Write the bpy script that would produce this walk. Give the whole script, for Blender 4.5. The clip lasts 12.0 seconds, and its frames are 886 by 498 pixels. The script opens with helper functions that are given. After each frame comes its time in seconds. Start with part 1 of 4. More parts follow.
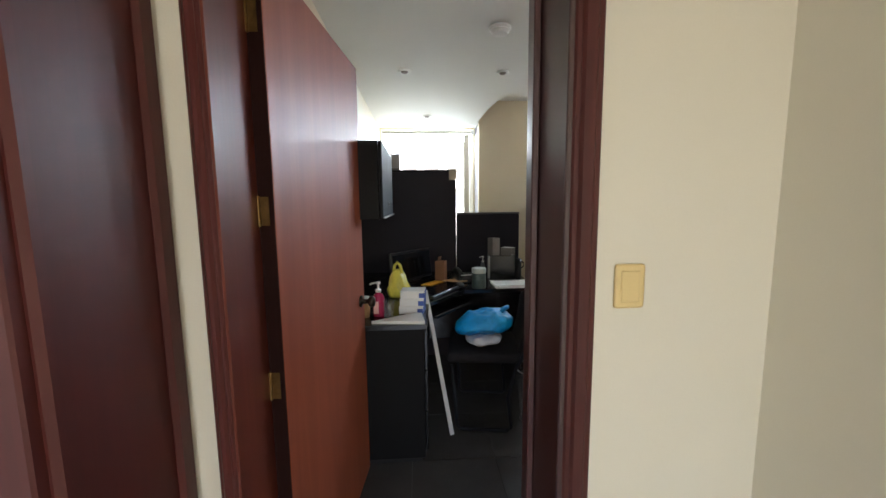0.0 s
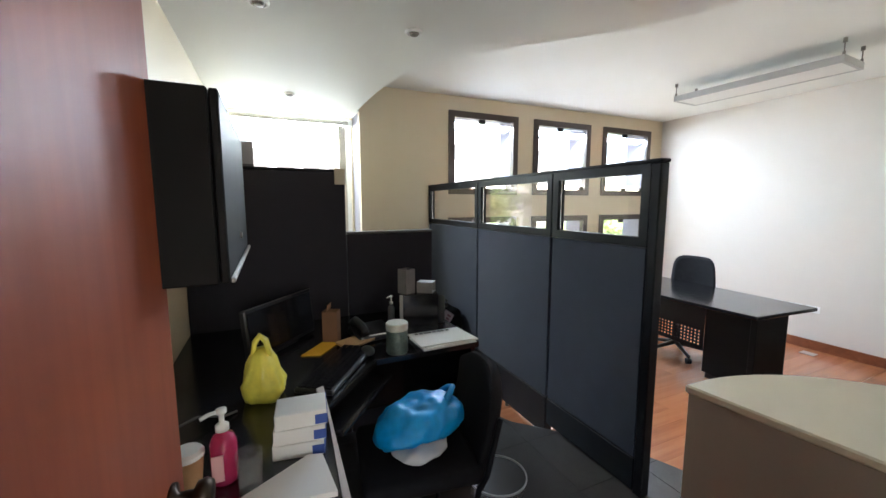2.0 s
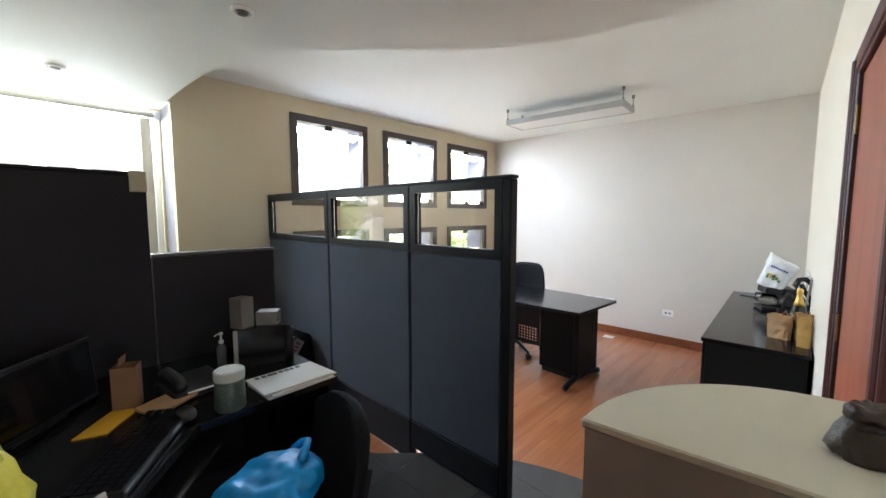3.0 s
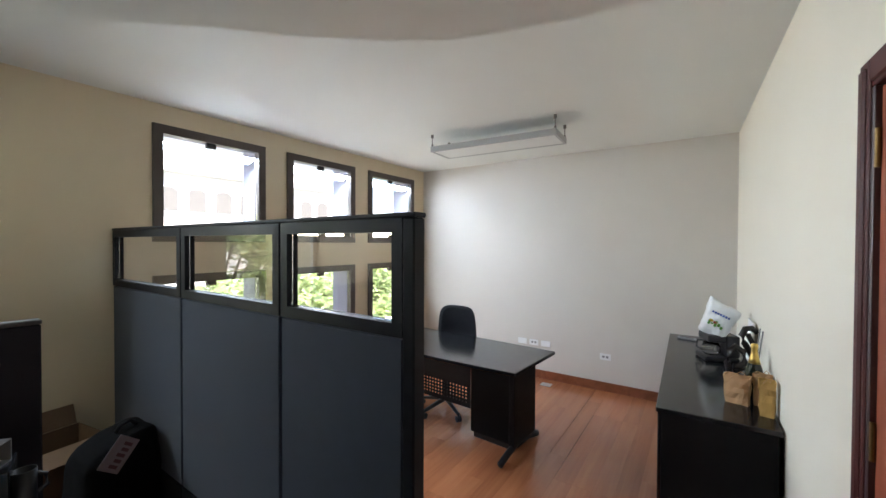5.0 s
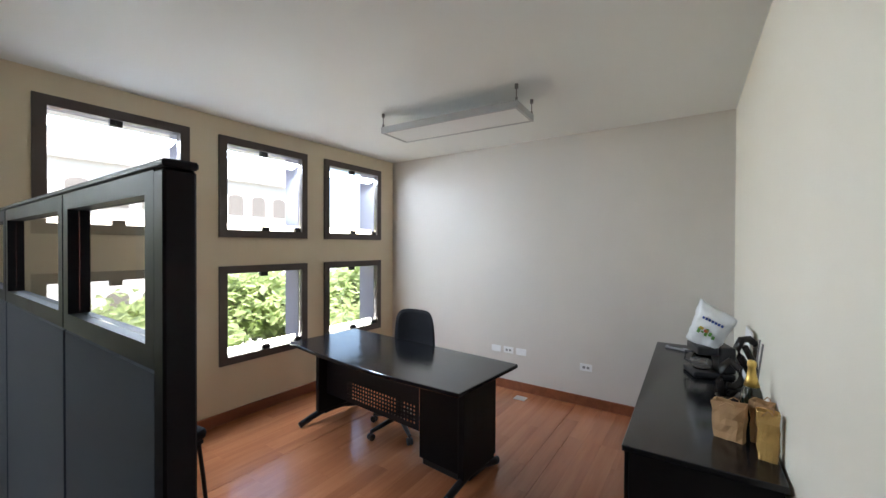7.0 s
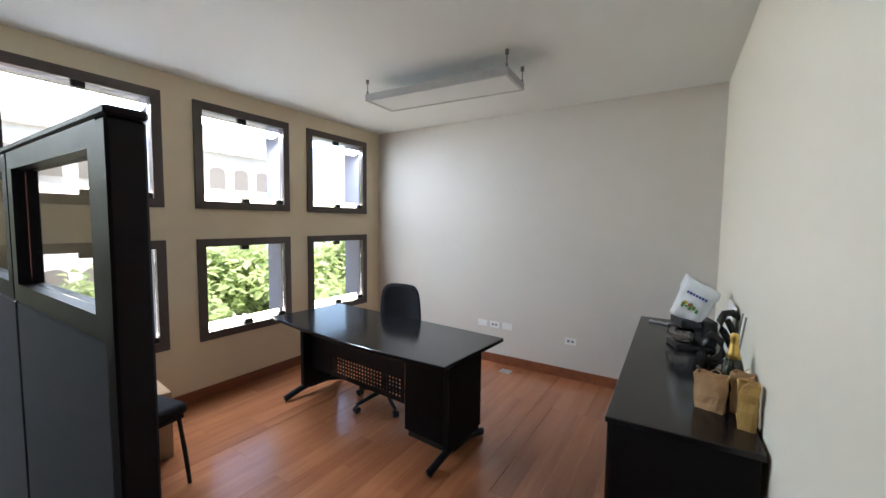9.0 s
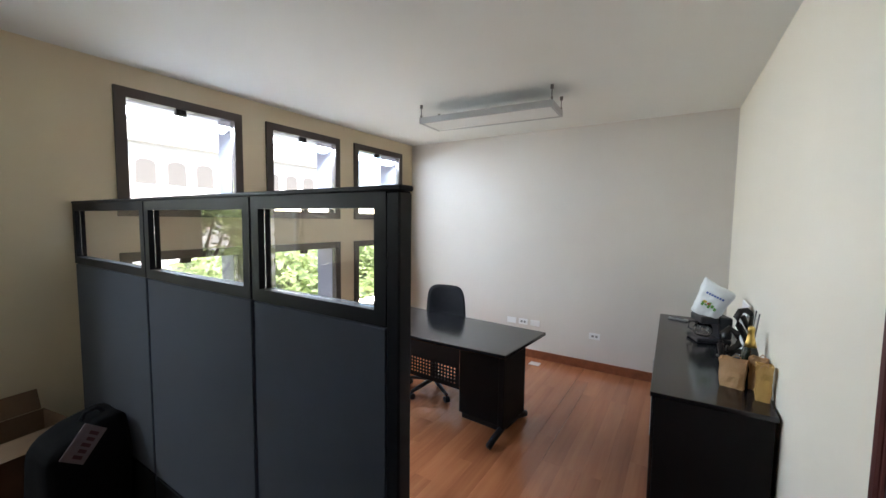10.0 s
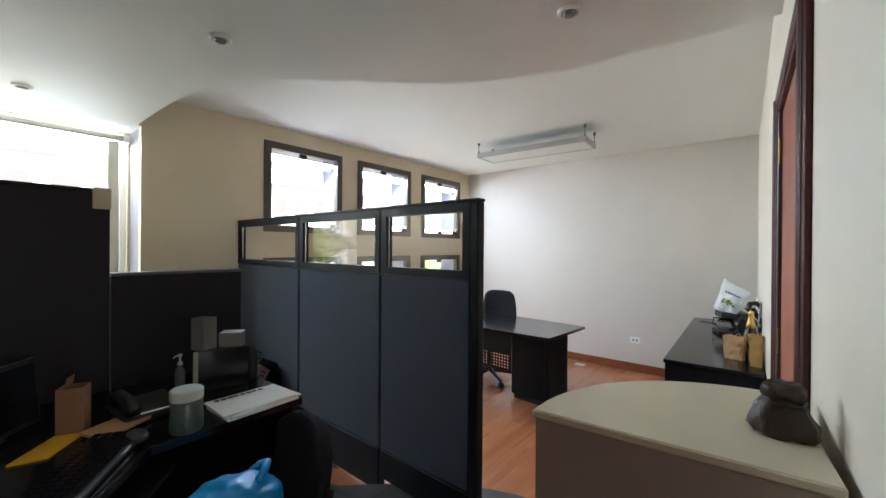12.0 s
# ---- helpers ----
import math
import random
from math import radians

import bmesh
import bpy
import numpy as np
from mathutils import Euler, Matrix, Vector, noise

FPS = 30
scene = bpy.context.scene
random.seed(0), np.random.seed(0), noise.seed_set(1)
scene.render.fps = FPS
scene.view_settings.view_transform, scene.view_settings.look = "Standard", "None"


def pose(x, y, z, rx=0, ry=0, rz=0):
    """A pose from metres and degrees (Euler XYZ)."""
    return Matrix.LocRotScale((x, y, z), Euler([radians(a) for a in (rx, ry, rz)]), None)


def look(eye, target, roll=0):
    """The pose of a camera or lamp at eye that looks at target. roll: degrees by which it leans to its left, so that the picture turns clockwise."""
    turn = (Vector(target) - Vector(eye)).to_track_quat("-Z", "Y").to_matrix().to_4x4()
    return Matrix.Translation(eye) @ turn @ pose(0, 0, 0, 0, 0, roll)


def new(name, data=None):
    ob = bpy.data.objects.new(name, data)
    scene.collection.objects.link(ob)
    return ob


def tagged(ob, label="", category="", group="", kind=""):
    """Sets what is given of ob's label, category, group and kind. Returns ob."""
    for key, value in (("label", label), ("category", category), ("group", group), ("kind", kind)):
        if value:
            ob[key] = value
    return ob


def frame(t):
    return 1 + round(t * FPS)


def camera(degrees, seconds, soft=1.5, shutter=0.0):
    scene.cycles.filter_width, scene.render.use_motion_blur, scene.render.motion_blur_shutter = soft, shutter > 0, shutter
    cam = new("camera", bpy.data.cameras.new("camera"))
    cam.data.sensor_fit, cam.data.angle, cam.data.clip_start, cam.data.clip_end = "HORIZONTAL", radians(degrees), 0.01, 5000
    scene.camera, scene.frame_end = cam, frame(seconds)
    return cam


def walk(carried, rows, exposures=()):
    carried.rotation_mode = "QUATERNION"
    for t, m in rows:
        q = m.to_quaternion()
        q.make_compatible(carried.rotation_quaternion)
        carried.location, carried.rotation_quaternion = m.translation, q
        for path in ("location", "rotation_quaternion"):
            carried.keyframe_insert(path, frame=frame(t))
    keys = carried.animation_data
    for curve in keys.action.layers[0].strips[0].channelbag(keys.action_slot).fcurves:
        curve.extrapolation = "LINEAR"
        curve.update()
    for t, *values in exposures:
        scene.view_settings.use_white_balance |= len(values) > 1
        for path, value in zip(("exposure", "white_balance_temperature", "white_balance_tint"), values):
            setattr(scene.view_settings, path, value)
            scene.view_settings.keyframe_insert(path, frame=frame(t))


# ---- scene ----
cam = camera(98.3, 12.0)
PATH = [
    (0, (0.381, 0.449, 1.478), (0.502, 2.43, 1.236), -0.6),
    (0.5, (0.285, 0.75, 1.475), (0.397, 2.732, 1.236), -0.4),
    (1, (0.268, 0.998, 1.498), (0.538, 2.964, 1.251), -0.3),
    (1.5, (0.281, 1.249, 1.529), (0.829, 3.157, 1.288), -0.3),
    (2, (0.287, 1.442, 1.553), (1.105, 3.251, 1.319), -0.1),
    (2.5, (0.299, 1.558, 1.553), (1.456, 3.177, 1.349), -0.1),
    (3, (0.356, 1.612, 1.566), (1.804, 2.98, 1.388), 0.0),
    (3.5, (0.456, 1.68, 1.582), (2.075, 2.848, 1.455), 0.1),
    (3.7, (0.496, 1.702, 1.587), (2.143, 2.835, 1.504), 0.2),
    (4.5, (0.755, 1.862, 1.633), (2.405, 2.985, 1.586), 0.2),
    (5.3, (1.044, 1.869, 1.677), (2.702, 2.987, 1.655), 0.2),
    (5.5, (1.122, 1.869, 1.696), (2.779, 2.989, 1.673), 0.2),
    (6, (1.319, 1.843, 1.702), (2.973, 2.968, 1.682), 0.1),
    (6.5, (1.469, 1.821, 1.651), (3.122, 2.947, 1.632), 0.2),
    (7, (1.576, 1.786, 1.592), (3.226, 2.916, 1.574), 0.2),
    (7.5, (1.679, 1.757, 1.533), (3.325, 2.893, 1.512), 0.2),
    (7.7, (1.718, 1.749, 1.522), (3.364, 2.885, 1.491), 0.3),
    (9.3, (1.556, 1.847, 1.601), (3.24, 2.914, 1.451), 0.7),
    (9.5, (1.436, 1.879, 1.627), (3.12, 2.948, 1.477), 0.8),
    (10, (1.049, 1.949, 1.655), (2.735, 3.016, 1.508), 0.7),
    (10.5, (0.8, 1.893, 1.655), (2.477, 2.982, 1.608), 0.6),
    (11, (0.64, 1.813, 1.613), (2.311, 2.912, 1.606), 0.5),
    (11.5, (0.476, 1.711, 1.564), (2.114, 2.858, 1.558), 0.5),
    (12, (0.342, 1.557, 1.508), (1.88, 2.836, 1.503), 0.4),
]
walk(cam, [(t, look(eye, target, roll)) for t, eye, target, roll in PATH],
     exposures=[(0, 2.8), (0.5, 3.2), (1.0, 3.5), (1.5, 3.2), (2.0, 2.94), (2.5, 2.9), (3.5, 2.68), (5.5, 2.34), (6.5, 2.2), (7.5, 2.14), (9.5, 2.15), (10.5, 2.48), (12, 2.5)])

# ---------- world, sun, exposure ----------
SUN_EL, SUN_AZ = radians(66), radians(205)
world = bpy.data.worlds.new("sky")
scene.world = world
world.use_nodes = True
wn = world.node_tree.nodes
wl = world.node_tree.links
sky = wn.new("ShaderNodeTexSky")
sky.sky_type = "NISHITA"
sky.sun_disc = False
sky.sun_elevation = SUN_EL
sky.sun_rotation = SUN_AZ
sky.dust_density = 2.0
wl.new(sky.outputs["Color"], wn["Background"].inputs["Color"])
wn["Background"].inputs["Strength"].default_value = 0.15
sun_data = bpy.data.lights.new("sun", "SUN")
sun_data.energy = 5.0
sun_data.angle = radians(0.5)
sun_data.color = (1.0, 0.95, 0.87)
sun = new("sun", sun_data)
sun_dir = Vector((math.sin(SUN_AZ) * math.cos(SUN_EL), math.cos(SUN_AZ) * math.cos(SUN_EL), math.sin(SUN_EL)))
sun.matrix_world = look(sun_dir * 30, (0, 0, 0))


def sky_lamp(name, m, w, h, watts, tint=(0.86, 0.93, 1.0)):
    """The sky's light in a window's opening; the lamp shines along the pose's -z."""
    d = bpy.data.lights.new(name, "AREA")
    d.shape, d.size, d.size_y, d.energy, d.color = "RECTANGLE", w, h, watts, tint
    ob = new(name, d)
    ob.matrix_world = m
    return ob


# ---------- materials ----------
def mat(name, base, rough=0.5, metal=0.0, vary=0.08, scale=6.0, fine=120.0, bump=0.15, coat=0.0, spec=0.5, per_piece=0.0, stretch=None):
    """A surface with its colour and gloss varied at two scales and a fine relief."""
    m = bpy.data.materials.new(name)
    m.use_nodes = True
    n, l = m.node_tree.nodes, m.node_tree.links
    b = n["Principled BSDF"]
    b.inputs["Metallic"].default_value = metal
    b.inputs["Coat Weight"].default_value = coat
    b.inputs["Coat Roughness"].default_value = 0.12
    b.inputs["Specular IOR Level"].default_value = spec
    co = n.new("ShaderNodeTexCoord")
    mp = n.new("ShaderNodeMapping")
    l.new(co.outputs["Object"], mp.inputs["Vector"])
    if stretch:
        mp.inputs["Scale"].default_value = stretch
    big, small = n.new("ShaderNodeTexNoise"), n.new("ShaderNodeTexNoise")
    big.inputs["Scale"].default_value, big.inputs["Detail"].default_value = scale, 4
    small.inputs["Scale"].default_value, small.inputs["Detail"].default_value = fine, 3
    l.new(mp.outputs["Vector"], big.inputs["Vector"])
    l.new(mp.outputs["Vector"], small.inputs["Vector"])
    add = n.new("ShaderNodeMath")
    add.operation = "MULTIPLY_ADD"
    l.new(small.outputs["Fac"], add.inputs[0])
    add.inputs[1].default_value = 0.4
    l.new(big.outputs["Fac"], add.inputs[2])
    ramp = n.new("ShaderNodeMapRange")
    l.new(add.outputs[0], ramp.inputs["Value"])
    ramp.inputs["From Min"].default_value, ramp.inputs["From Max"].default_value = 0.4, 1.0
    ramp.inputs["To Min"].default_value, ramp.inputs["To Max"].default_value = 1 - vary, 1 + vary
    hsv = n.new("ShaderNodeHueSaturation")
    hsv.inputs["Color"].default_value = (*base, 1)
    if per_piece:
        info = n.new("ShaderNodeObjectInfo")
        pm = n.new("ShaderNodeMapRange")
        l.new(info.outputs["Random"], pm.inputs["Value"])
        pm.inputs["To Min"].default_value, pm.inputs["To Max"].default_value = 1 - per_piece, 1 + per_piece
        mu = n.new("ShaderNodeMath")
        mu.operation = "MULTIPLY"
        l.new(pm.outputs["Result"], mu.inputs[0])
        l.new(ramp.outputs["Result"], mu.inputs[1])
        l.new(mu.outputs[0], hsv.inputs["Value"])
    else:
        l.new(ramp.outputs["Result"], hsv.inputs["Value"])
    l.new(hsv.outputs["Color"], b.inputs["Base Color"])
    rr = n.new("ShaderNodeMapRange")
    l.new(big.outputs["Fac"], rr.inputs["Value"])
    rr.inputs["From Min"].default_value, rr.inputs["From Max"].default_value = 0.3, 0.7
    rr.inputs["To Min"].default_value, rr.inputs["To Max"].default_value = rough * 0.96, min(1, rough * 1.05)
    l.new(rr.outputs["Result"], b.inputs["Roughness"])
    if bump:
        bp = n.new("ShaderNodeBump")
        bp.inputs["Strength"].default_value, bp.inputs["Distance"].default_value = bump, 0.002
        l.new(small.outputs["Fac"], bp.inputs["Height"])
        l.new(bp.outputs["Normal"], b.inputs["Normal"])
    return m


def wood(name, dark, light, rough=0.3, coat=0.3, axis=1, ring=14.0, per_piece=0.12):
    """Wood with stretched grain; axis is the direction of the grain."""
    m = bpy.data.materials.new(name)
    m.use_nodes = True
    n, l = m.node_tree.nodes, m.node_tree.links
    b = n["Principled BSDF"]
    co, mp, info = n.new("ShaderNodeTexCoord"), n.new("ShaderNodeMapping"), n.new("ShaderNodeObjectInfo")
    s = [ring, ring, ring]
    s[axis] = ring * 0.06
    mp.inputs["Scale"].default_value = s
    shift = n.new("ShaderNodeVectorMath")
    shift.operation = "SCALE"
    shift.inputs[0].default_value = (7.0, 5.0, 3.0)
    l.new(info.outputs["Random"], shift.inputs["Scale"])
    l.new(co.outputs["Object"], mp.inputs["Vector"])
    l.new(shift.outputs["Vector"], mp.inputs["Location"])
    g1, g2 = n.new("ShaderNodeTexNoise"), n.new("ShaderNodeTexNoise")
    g1.inputs["Scale"].default_value, g1.inputs["Detail"].default_value, g1.inputs["Distortion"].default_value = 1.0, 6, 0.6
    g2.inputs["Scale"].default_value, g2.inputs["Detail"].default_value = 6.0, 4
    l.new(mp.outputs["Vector"], g1.inputs["Vector"])
    l.new(mp.outputs["Vector"], g2.inputs["Vector"])
    mx = n.new("ShaderNodeMath")
    mx.operation = "MULTIPLY_ADD"
    l.new(g2.outputs["Fac"], mx.inputs[0])
    mx.inputs[1].default_value = 0.35
    l.new(g1.outputs["Fac"], mx.inputs[2])
    ramp = n.new("ShaderNodeValToRGB")
    ramp.color_ramp.elements[0].position, ramp.color_ramp.elements[1].position = 0.42, 0.92
    ramp.color_ramp.elements[0].color, ramp.color_ramp.elements[1].color = (*dark, 1), (*light, 1)
    l.new(mx.outputs[0], ramp.inputs["Fac"])
    hsv, pm = n.new("ShaderNodeHueSaturation"), n.new("ShaderNodeMapRange")
    l.new(info.outputs["Random"], pm.inputs["Value"])
    pm.inputs["To Min"].default_value, pm.inputs["To Max"].default_value = 1 - per_piece, 1 + per_piece
    l.new(pm.outputs["Result"], hsv.inputs["Value"])
    l.new(ramp.outputs["Color"], hsv.inputs["Color"])
    l.new(hsv.outputs["Color"], b.inputs["Base Color"])
    b.inputs["Roughness"].default_value = rough
    b.inputs["Coat Weight"].default_value, b.inputs["Coat Roughness"].default_value = coat, 0.15
    bp = n.new("ShaderNodeBump")
    bp.inputs["Strength"].default_value, bp.inputs["Distance"].default_value = 0.08, 0.002
    l.new(g2.outputs["Fac"], bp.inputs["Height"])
    l.new(bp.outputs["Normal"], b.inputs["Normal"])
    return m


def clear(name, tint=(1, 1, 1), rough=0.0, ior=1.45, transmission=1.0):
    m = bpy.data.materials.new(name)
    m.use_nodes = True
    b = m.node_tree.nodes["Principled BSDF"]
    b.inputs["Base Color"].default_value = (*tint, 1)
    b.inputs["Roughness"].default_value = rough
    b.inputs["IOR"].default_value = ior
    b.inputs["Transmission Weight"].default_value = transmission
    return m


CREAM = mat("cream_wall_paint", (0.70, 0.60, 0.43), 0.55, vary=0.03, scale=1.3, fine=260, bump=0.12)
PALE = mat("pale_wall_paint", (0.80, 0.755, 0.635), 0.5, vary=0.03, scale=1.1, fine=260, bump=0.12)
BEIGE = mat("beige_wall_paint", (0.655, 0.61, 0.555), 0.5, vary=0.04, scale=1.1, fine=260, bump=0.12)
WHITE = mat("white_ceiling_paint", (0.78, 0.79, 0.765), 0.7, vary=0.02, scale=1.2, fine=240, bump=0.1)
OUTSIDE = mat("exterior_plaster", (0.33, 0.32, 0.36), 0.8, vary=0.06, scale=3, fine=150, bump=0.3)
MAHOGANY = wood("mahogany_veneer", (0.23, 0.053, 0.024), (0.33, 0.082, 0.038), 0.46, 0.0, axis=2, ring=10, per_piece=0.05)
FRAME_WOOD = wood("dark_mahogany_frame", (0.052, 0.0065, 0.005), (0.090, 0.012, 0.009), 0.5, 0.0, axis=2, ring=10, per_piece=0.05)
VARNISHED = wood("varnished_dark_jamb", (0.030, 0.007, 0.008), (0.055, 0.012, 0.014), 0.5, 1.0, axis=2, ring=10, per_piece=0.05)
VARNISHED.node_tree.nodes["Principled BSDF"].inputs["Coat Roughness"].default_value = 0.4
# frame wood lightened in colour for the light that falls on the left jamb
LIT_JAMB_WOOD = wood("lit_mahogany_jamb", (0.11, 0.022, 0.012), (0.17, 0.035, 0.02), 0.4, 0.1, axis=2, ring=10, per_piece=0.05)
SKIRT = wood("skirting_wood", (0.17, 0.05, 0.022), (0.28, 0.09, 0.04), 0.35, 0.2, axis=0, ring=10)
PLANK = wood("floor_planks", (0.27, 0.088, 0.037), (0.42, 0.160, 0.072), 0.22, 0.35, axis=0, ring=9, per_piece=0.05)
GAP = mat("plank_gap", (0.09, 0.035, 0.018), 0.8)
GREY_FLOOR = mat("grey_floor_tile", (0.068, 0.066, 0.066), 0.22, vary=0.16, scale=4, fine=90, bump=0.05, per_piece=0.02)
GREY_JOINT = mat("grey_joint", (0.056, 0.055, 0.055), 0.5)
BLACK_LAM = mat("black_laminate", (0.011, 0.011, 0.013), 0.15, vary=0.06, scale=3, fine=300, bump=0.03)
BLACK_PLASTIC = mat("black_plastic", (0.014, 0.014, 0.016), 0.42, vary=0.1, scale=20, fine=300, bump=0.15)
# counter's taupe darkened in colour, as its side faces away from the windows
COUNTER_SHADED_SIDE = mat("shaded_taupe_laminate", (0.36, 0.31, 0.26), 0.5, vary=0.05, scale=5, fine=300, bump=0.06)
MATT_BLACK = mat("matt_black_laminate", (0.007, 0.007, 0.008), 0.6, vary=0.06, scale=3, fine=300, bump=0.03, spec=0.15)
BLACK_FABRIC = mat("black_fabric", (0.017, 0.017, 0.02), 0.95, vary=0.2, scale=30, fine=500, bump=0.5, spec=0.2)
PANEL_FABRIC = mat("charcoal_panel_fabric", (0.046, 0.056, 0.082), 0.85, vary=0.1, scale=12, fine=600, bump=0.45, spec=0.3)
fabric = PANEL_FABRIC.node_tree.nodes["Principled BSDF"]
fabric.inputs["Sheen Weight"].default_value, fabric.inputs["Sheen Roughness"].default_value = 0.14, 0.35
DARK_PANEL = mat("dark_brown_panel_fabric", (0.026, 0.024, 0.031), 0.9, vary=0.1, scale=12, fine=600, bump=0.4, spec=0.25)
BLACK_METAL = mat("black_metal", (0.007, 0.008, 0.012), 0.5, vary=0.1, bump=0.05, spec=0.2)
WINDOW_FRAME = mat("window_frame_paint", (0.075, 0.058, 0.052), 0.45, vary=0.1, scale=8, fine=150, bump=0.15)
STEEL = mat("brushed_steel", (0.24, 0.225, 0.215), 0.46, 1.0, vary=0.08, scale=10, fine=200, bump=0.05)
LAMP_GREY = mat("grey_lamp_body", (0.42, 0.42, 0.42), 0.4, 0.3, vary=0.05)
DIFFUSER = mat("lamp_diffuser", (0.72, 0.72, 0.70), 0.45, vary=0.03, fine=400, bump=0.3)
IVORY = mat("ivory_plastic", (0.80, 0.62, 0.30), 0.4, vary=0.04, bump=0.03)
WHITE_PLASTIC = mat("white_plastic", (0.84, 0.84, 0.83), 0.4, vary=0.04, bump=0.03)
PAPER = mat("white_paper", (0.78, 0.78, 0.76), 0.8, vary=0.04, fine=300, bump=0.08)
KRAFT = mat("kraft_paper", (0.48, 0.29, 0.145), 0.85, vary=0.12, scale=12, fine=200, bump=0.25)
OCHRE = mat("ochre_paper", (0.50, 0.30, 0.09), 0.8, vary=0.12, scale=12, fine=200, bump=0.2)
CARD = mat("cardboard", (0.36, 0.23, 0.13), 0.9, vary=0.1, scale=8, fine=200, bump=0.2)
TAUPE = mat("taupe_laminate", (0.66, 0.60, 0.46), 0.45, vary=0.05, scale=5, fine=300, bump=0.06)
BLUE_BAG = mat("blue_plastic_film", (0.0, 0.31, 0.74), 0.38, vary=0.2, scale=14, fine=60, bump=0.3)
YELLOW_BAG = mat("yellow_plastic_film", (0.80, 0.70, 0.10), 0.3, vary=0.2, scale=14, fine=60, bump=0.3)
GLASS = clear("clear_glass")
ENVELOPE = mat("yellow_envelope", (0.80, 0.42, 0.02), 0.7, vary=0.05, bump=0.06)
BLUE_INK = mat("blue_print", (0.04, 0.09, 0.35), 0.5)
PINK = clear("pink_soap", (0.9, 0.08, 0.25), 0.1, 1.4, 0.6)
SCREEN = mat("monitor_screen", (0.01, 0.01, 0.012), 0.12, vary=0.05, bump=0.0)
FOIL = mat("gold_foil", (0.75, 0.52, 0.15), 0.35, 0.9, vary=0.15, scale=40, fine=160, bump=0.5)
BOTTLE = mat("dark_green_bottle", (0.008, 0.014, 0.008), 0.08, vary=0.05, bump=0.0, coat=0.5)
TILE_LIGHT = mat("light_floor_tile", (0.6, 0.6, 0.62), 0.25, vary=0.05, scale=3, fine=80, bump=0.03)


# ---------- mesh helpers ----------
def part(name, bm, material, parent=None, label="", smooth=False):
    me = bpy.data.meshes.new(name)
    bmesh.ops.recalc_face_normals(bm, faces=bm.faces[:])
    if smooth:
        for f in bm.faces:
            f.smooth = True
    bm.to_mesh(me)
    bm.free()
    me.materials.append(material)
    ob = new(name, me)
    if parent is not None:
        ob.parent = parent
    if label:
        ob["label"] = label
    return ob


def thing(name, label, category, m=None, group="", kind=""):
    ob = new(name)
    ob.empty_display_size = 0.1
    if m is not None:
        ob.matrix_world = m
    return tagged(ob, label, category, group, kind)


def box(x0, x1, y0, y1, z0, z1, bevel=0.0, bm=None, m=None, segments=1):
    own = bmesh.new()
    bmesh.ops.create_cube(own, size=1.0)
    for v in own.verts:
        v.co = Vector((x0 + (v.co.x + 0.5) * (x1 - x0), y0 + (v.co.y + 0.5) * (y1 - y0), z0 + (v.co.z + 0.5) * (z1 - z0)))
    if bevel:
        bmesh.ops.bevel(own, geom=own.edges[:], offset=bevel, segments=segments, affect="EDGES", profile=0.5)
    return merge(bm, own, m)


def merge(bm, own, m=None):
    if m is not None:
        bmesh.ops.transform(own, matrix=m, verts=own.verts[:])
    if bm is None:
        return own
    me = bpy.data.meshes.new("scratch")
    own.to_mesh(me)
    own.free()
    bm.from_mesh(me)
    bpy.data.meshes.remove(me)
    return bm


def rod(p, q, r, bm=None, sides=12, r2=None):
    p, q = Vector(p), Vector(q)
    own = bmesh.new()
    bmesh.ops.create_cone(own, cap_ends=True, segments=sides, radius1=r, radius2=r if r2 is None else r2, depth=(q - p).length)
    m = Matrix.Translation((p + q) / 2) @ (q - p).to_track_quat("Z", "Y").to_matrix().to_4x4()
    return merge(bm, own, m)


def lathe(profile, sides=24, bm=None, m=None, wobble=0.0, caps=True):
    """A body turned round z from (radius, height) pairs."""
    own = bmesh.new()
    rings = []
    for k, (r, z) in enumerate(profile):
        ring = []
        for i in range(sides):
            a = 2 * math.pi * i / sides
            rr = r * (1 + wobble * noise.noise(Vector((math.cos(a) * 2, math.sin(a) * 2, z * 14 + 3))))
            ring.append(own.verts.new((rr * math.cos(a), rr * math.sin(a), z)))
        rings.append(ring)
    for a, b in zip(rings, rings[1:]):
        for i in range(sides):
            j = (i + 1) % sides
            own.faces.new((a[i], a[j], b[j], b[i]))
    if caps and profile[0][0] > 1e-4:
        own.faces.new(rings[0][::-1])
    if caps and profile[-1][0] > 1e-4:
        own.faces.new(rings[-1])
    bmesh.ops.remove_doubles(own, verts=own.verts[:], dist=1e-5)
    return merge(bm, own, m)


def tube(points, r, bm=None, sides=8, m=None):
    """A bent round bar through the points."""
    own = bmesh.new()
    pts = [Vector(p) for p in points]
    rings = []
    for k, p in enumerate(pts):
        d = (pts[min(k + 1, len(pts) - 1)] - pts[max(k - 1, 0)]).normalized()
        q = d.to_track_quat("Z", "Y")
        rings.append([own.verts.new(p + q @ Vector((r * math.cos(2 * math.pi * i / sides), r * math.sin(2 * math.pi * i / sides), 0))) for i in range(sides)])
    for a, b in zip(rings, rings[1:]):
        for i in range(sides):
            j = (i + 1) % sides
            own.faces.new((a[i], a[j], b[j], b[i]))
    own.faces.new(rings[0][::-1])
    own.faces.new(rings[-1])
    return merge(bm, own, m)


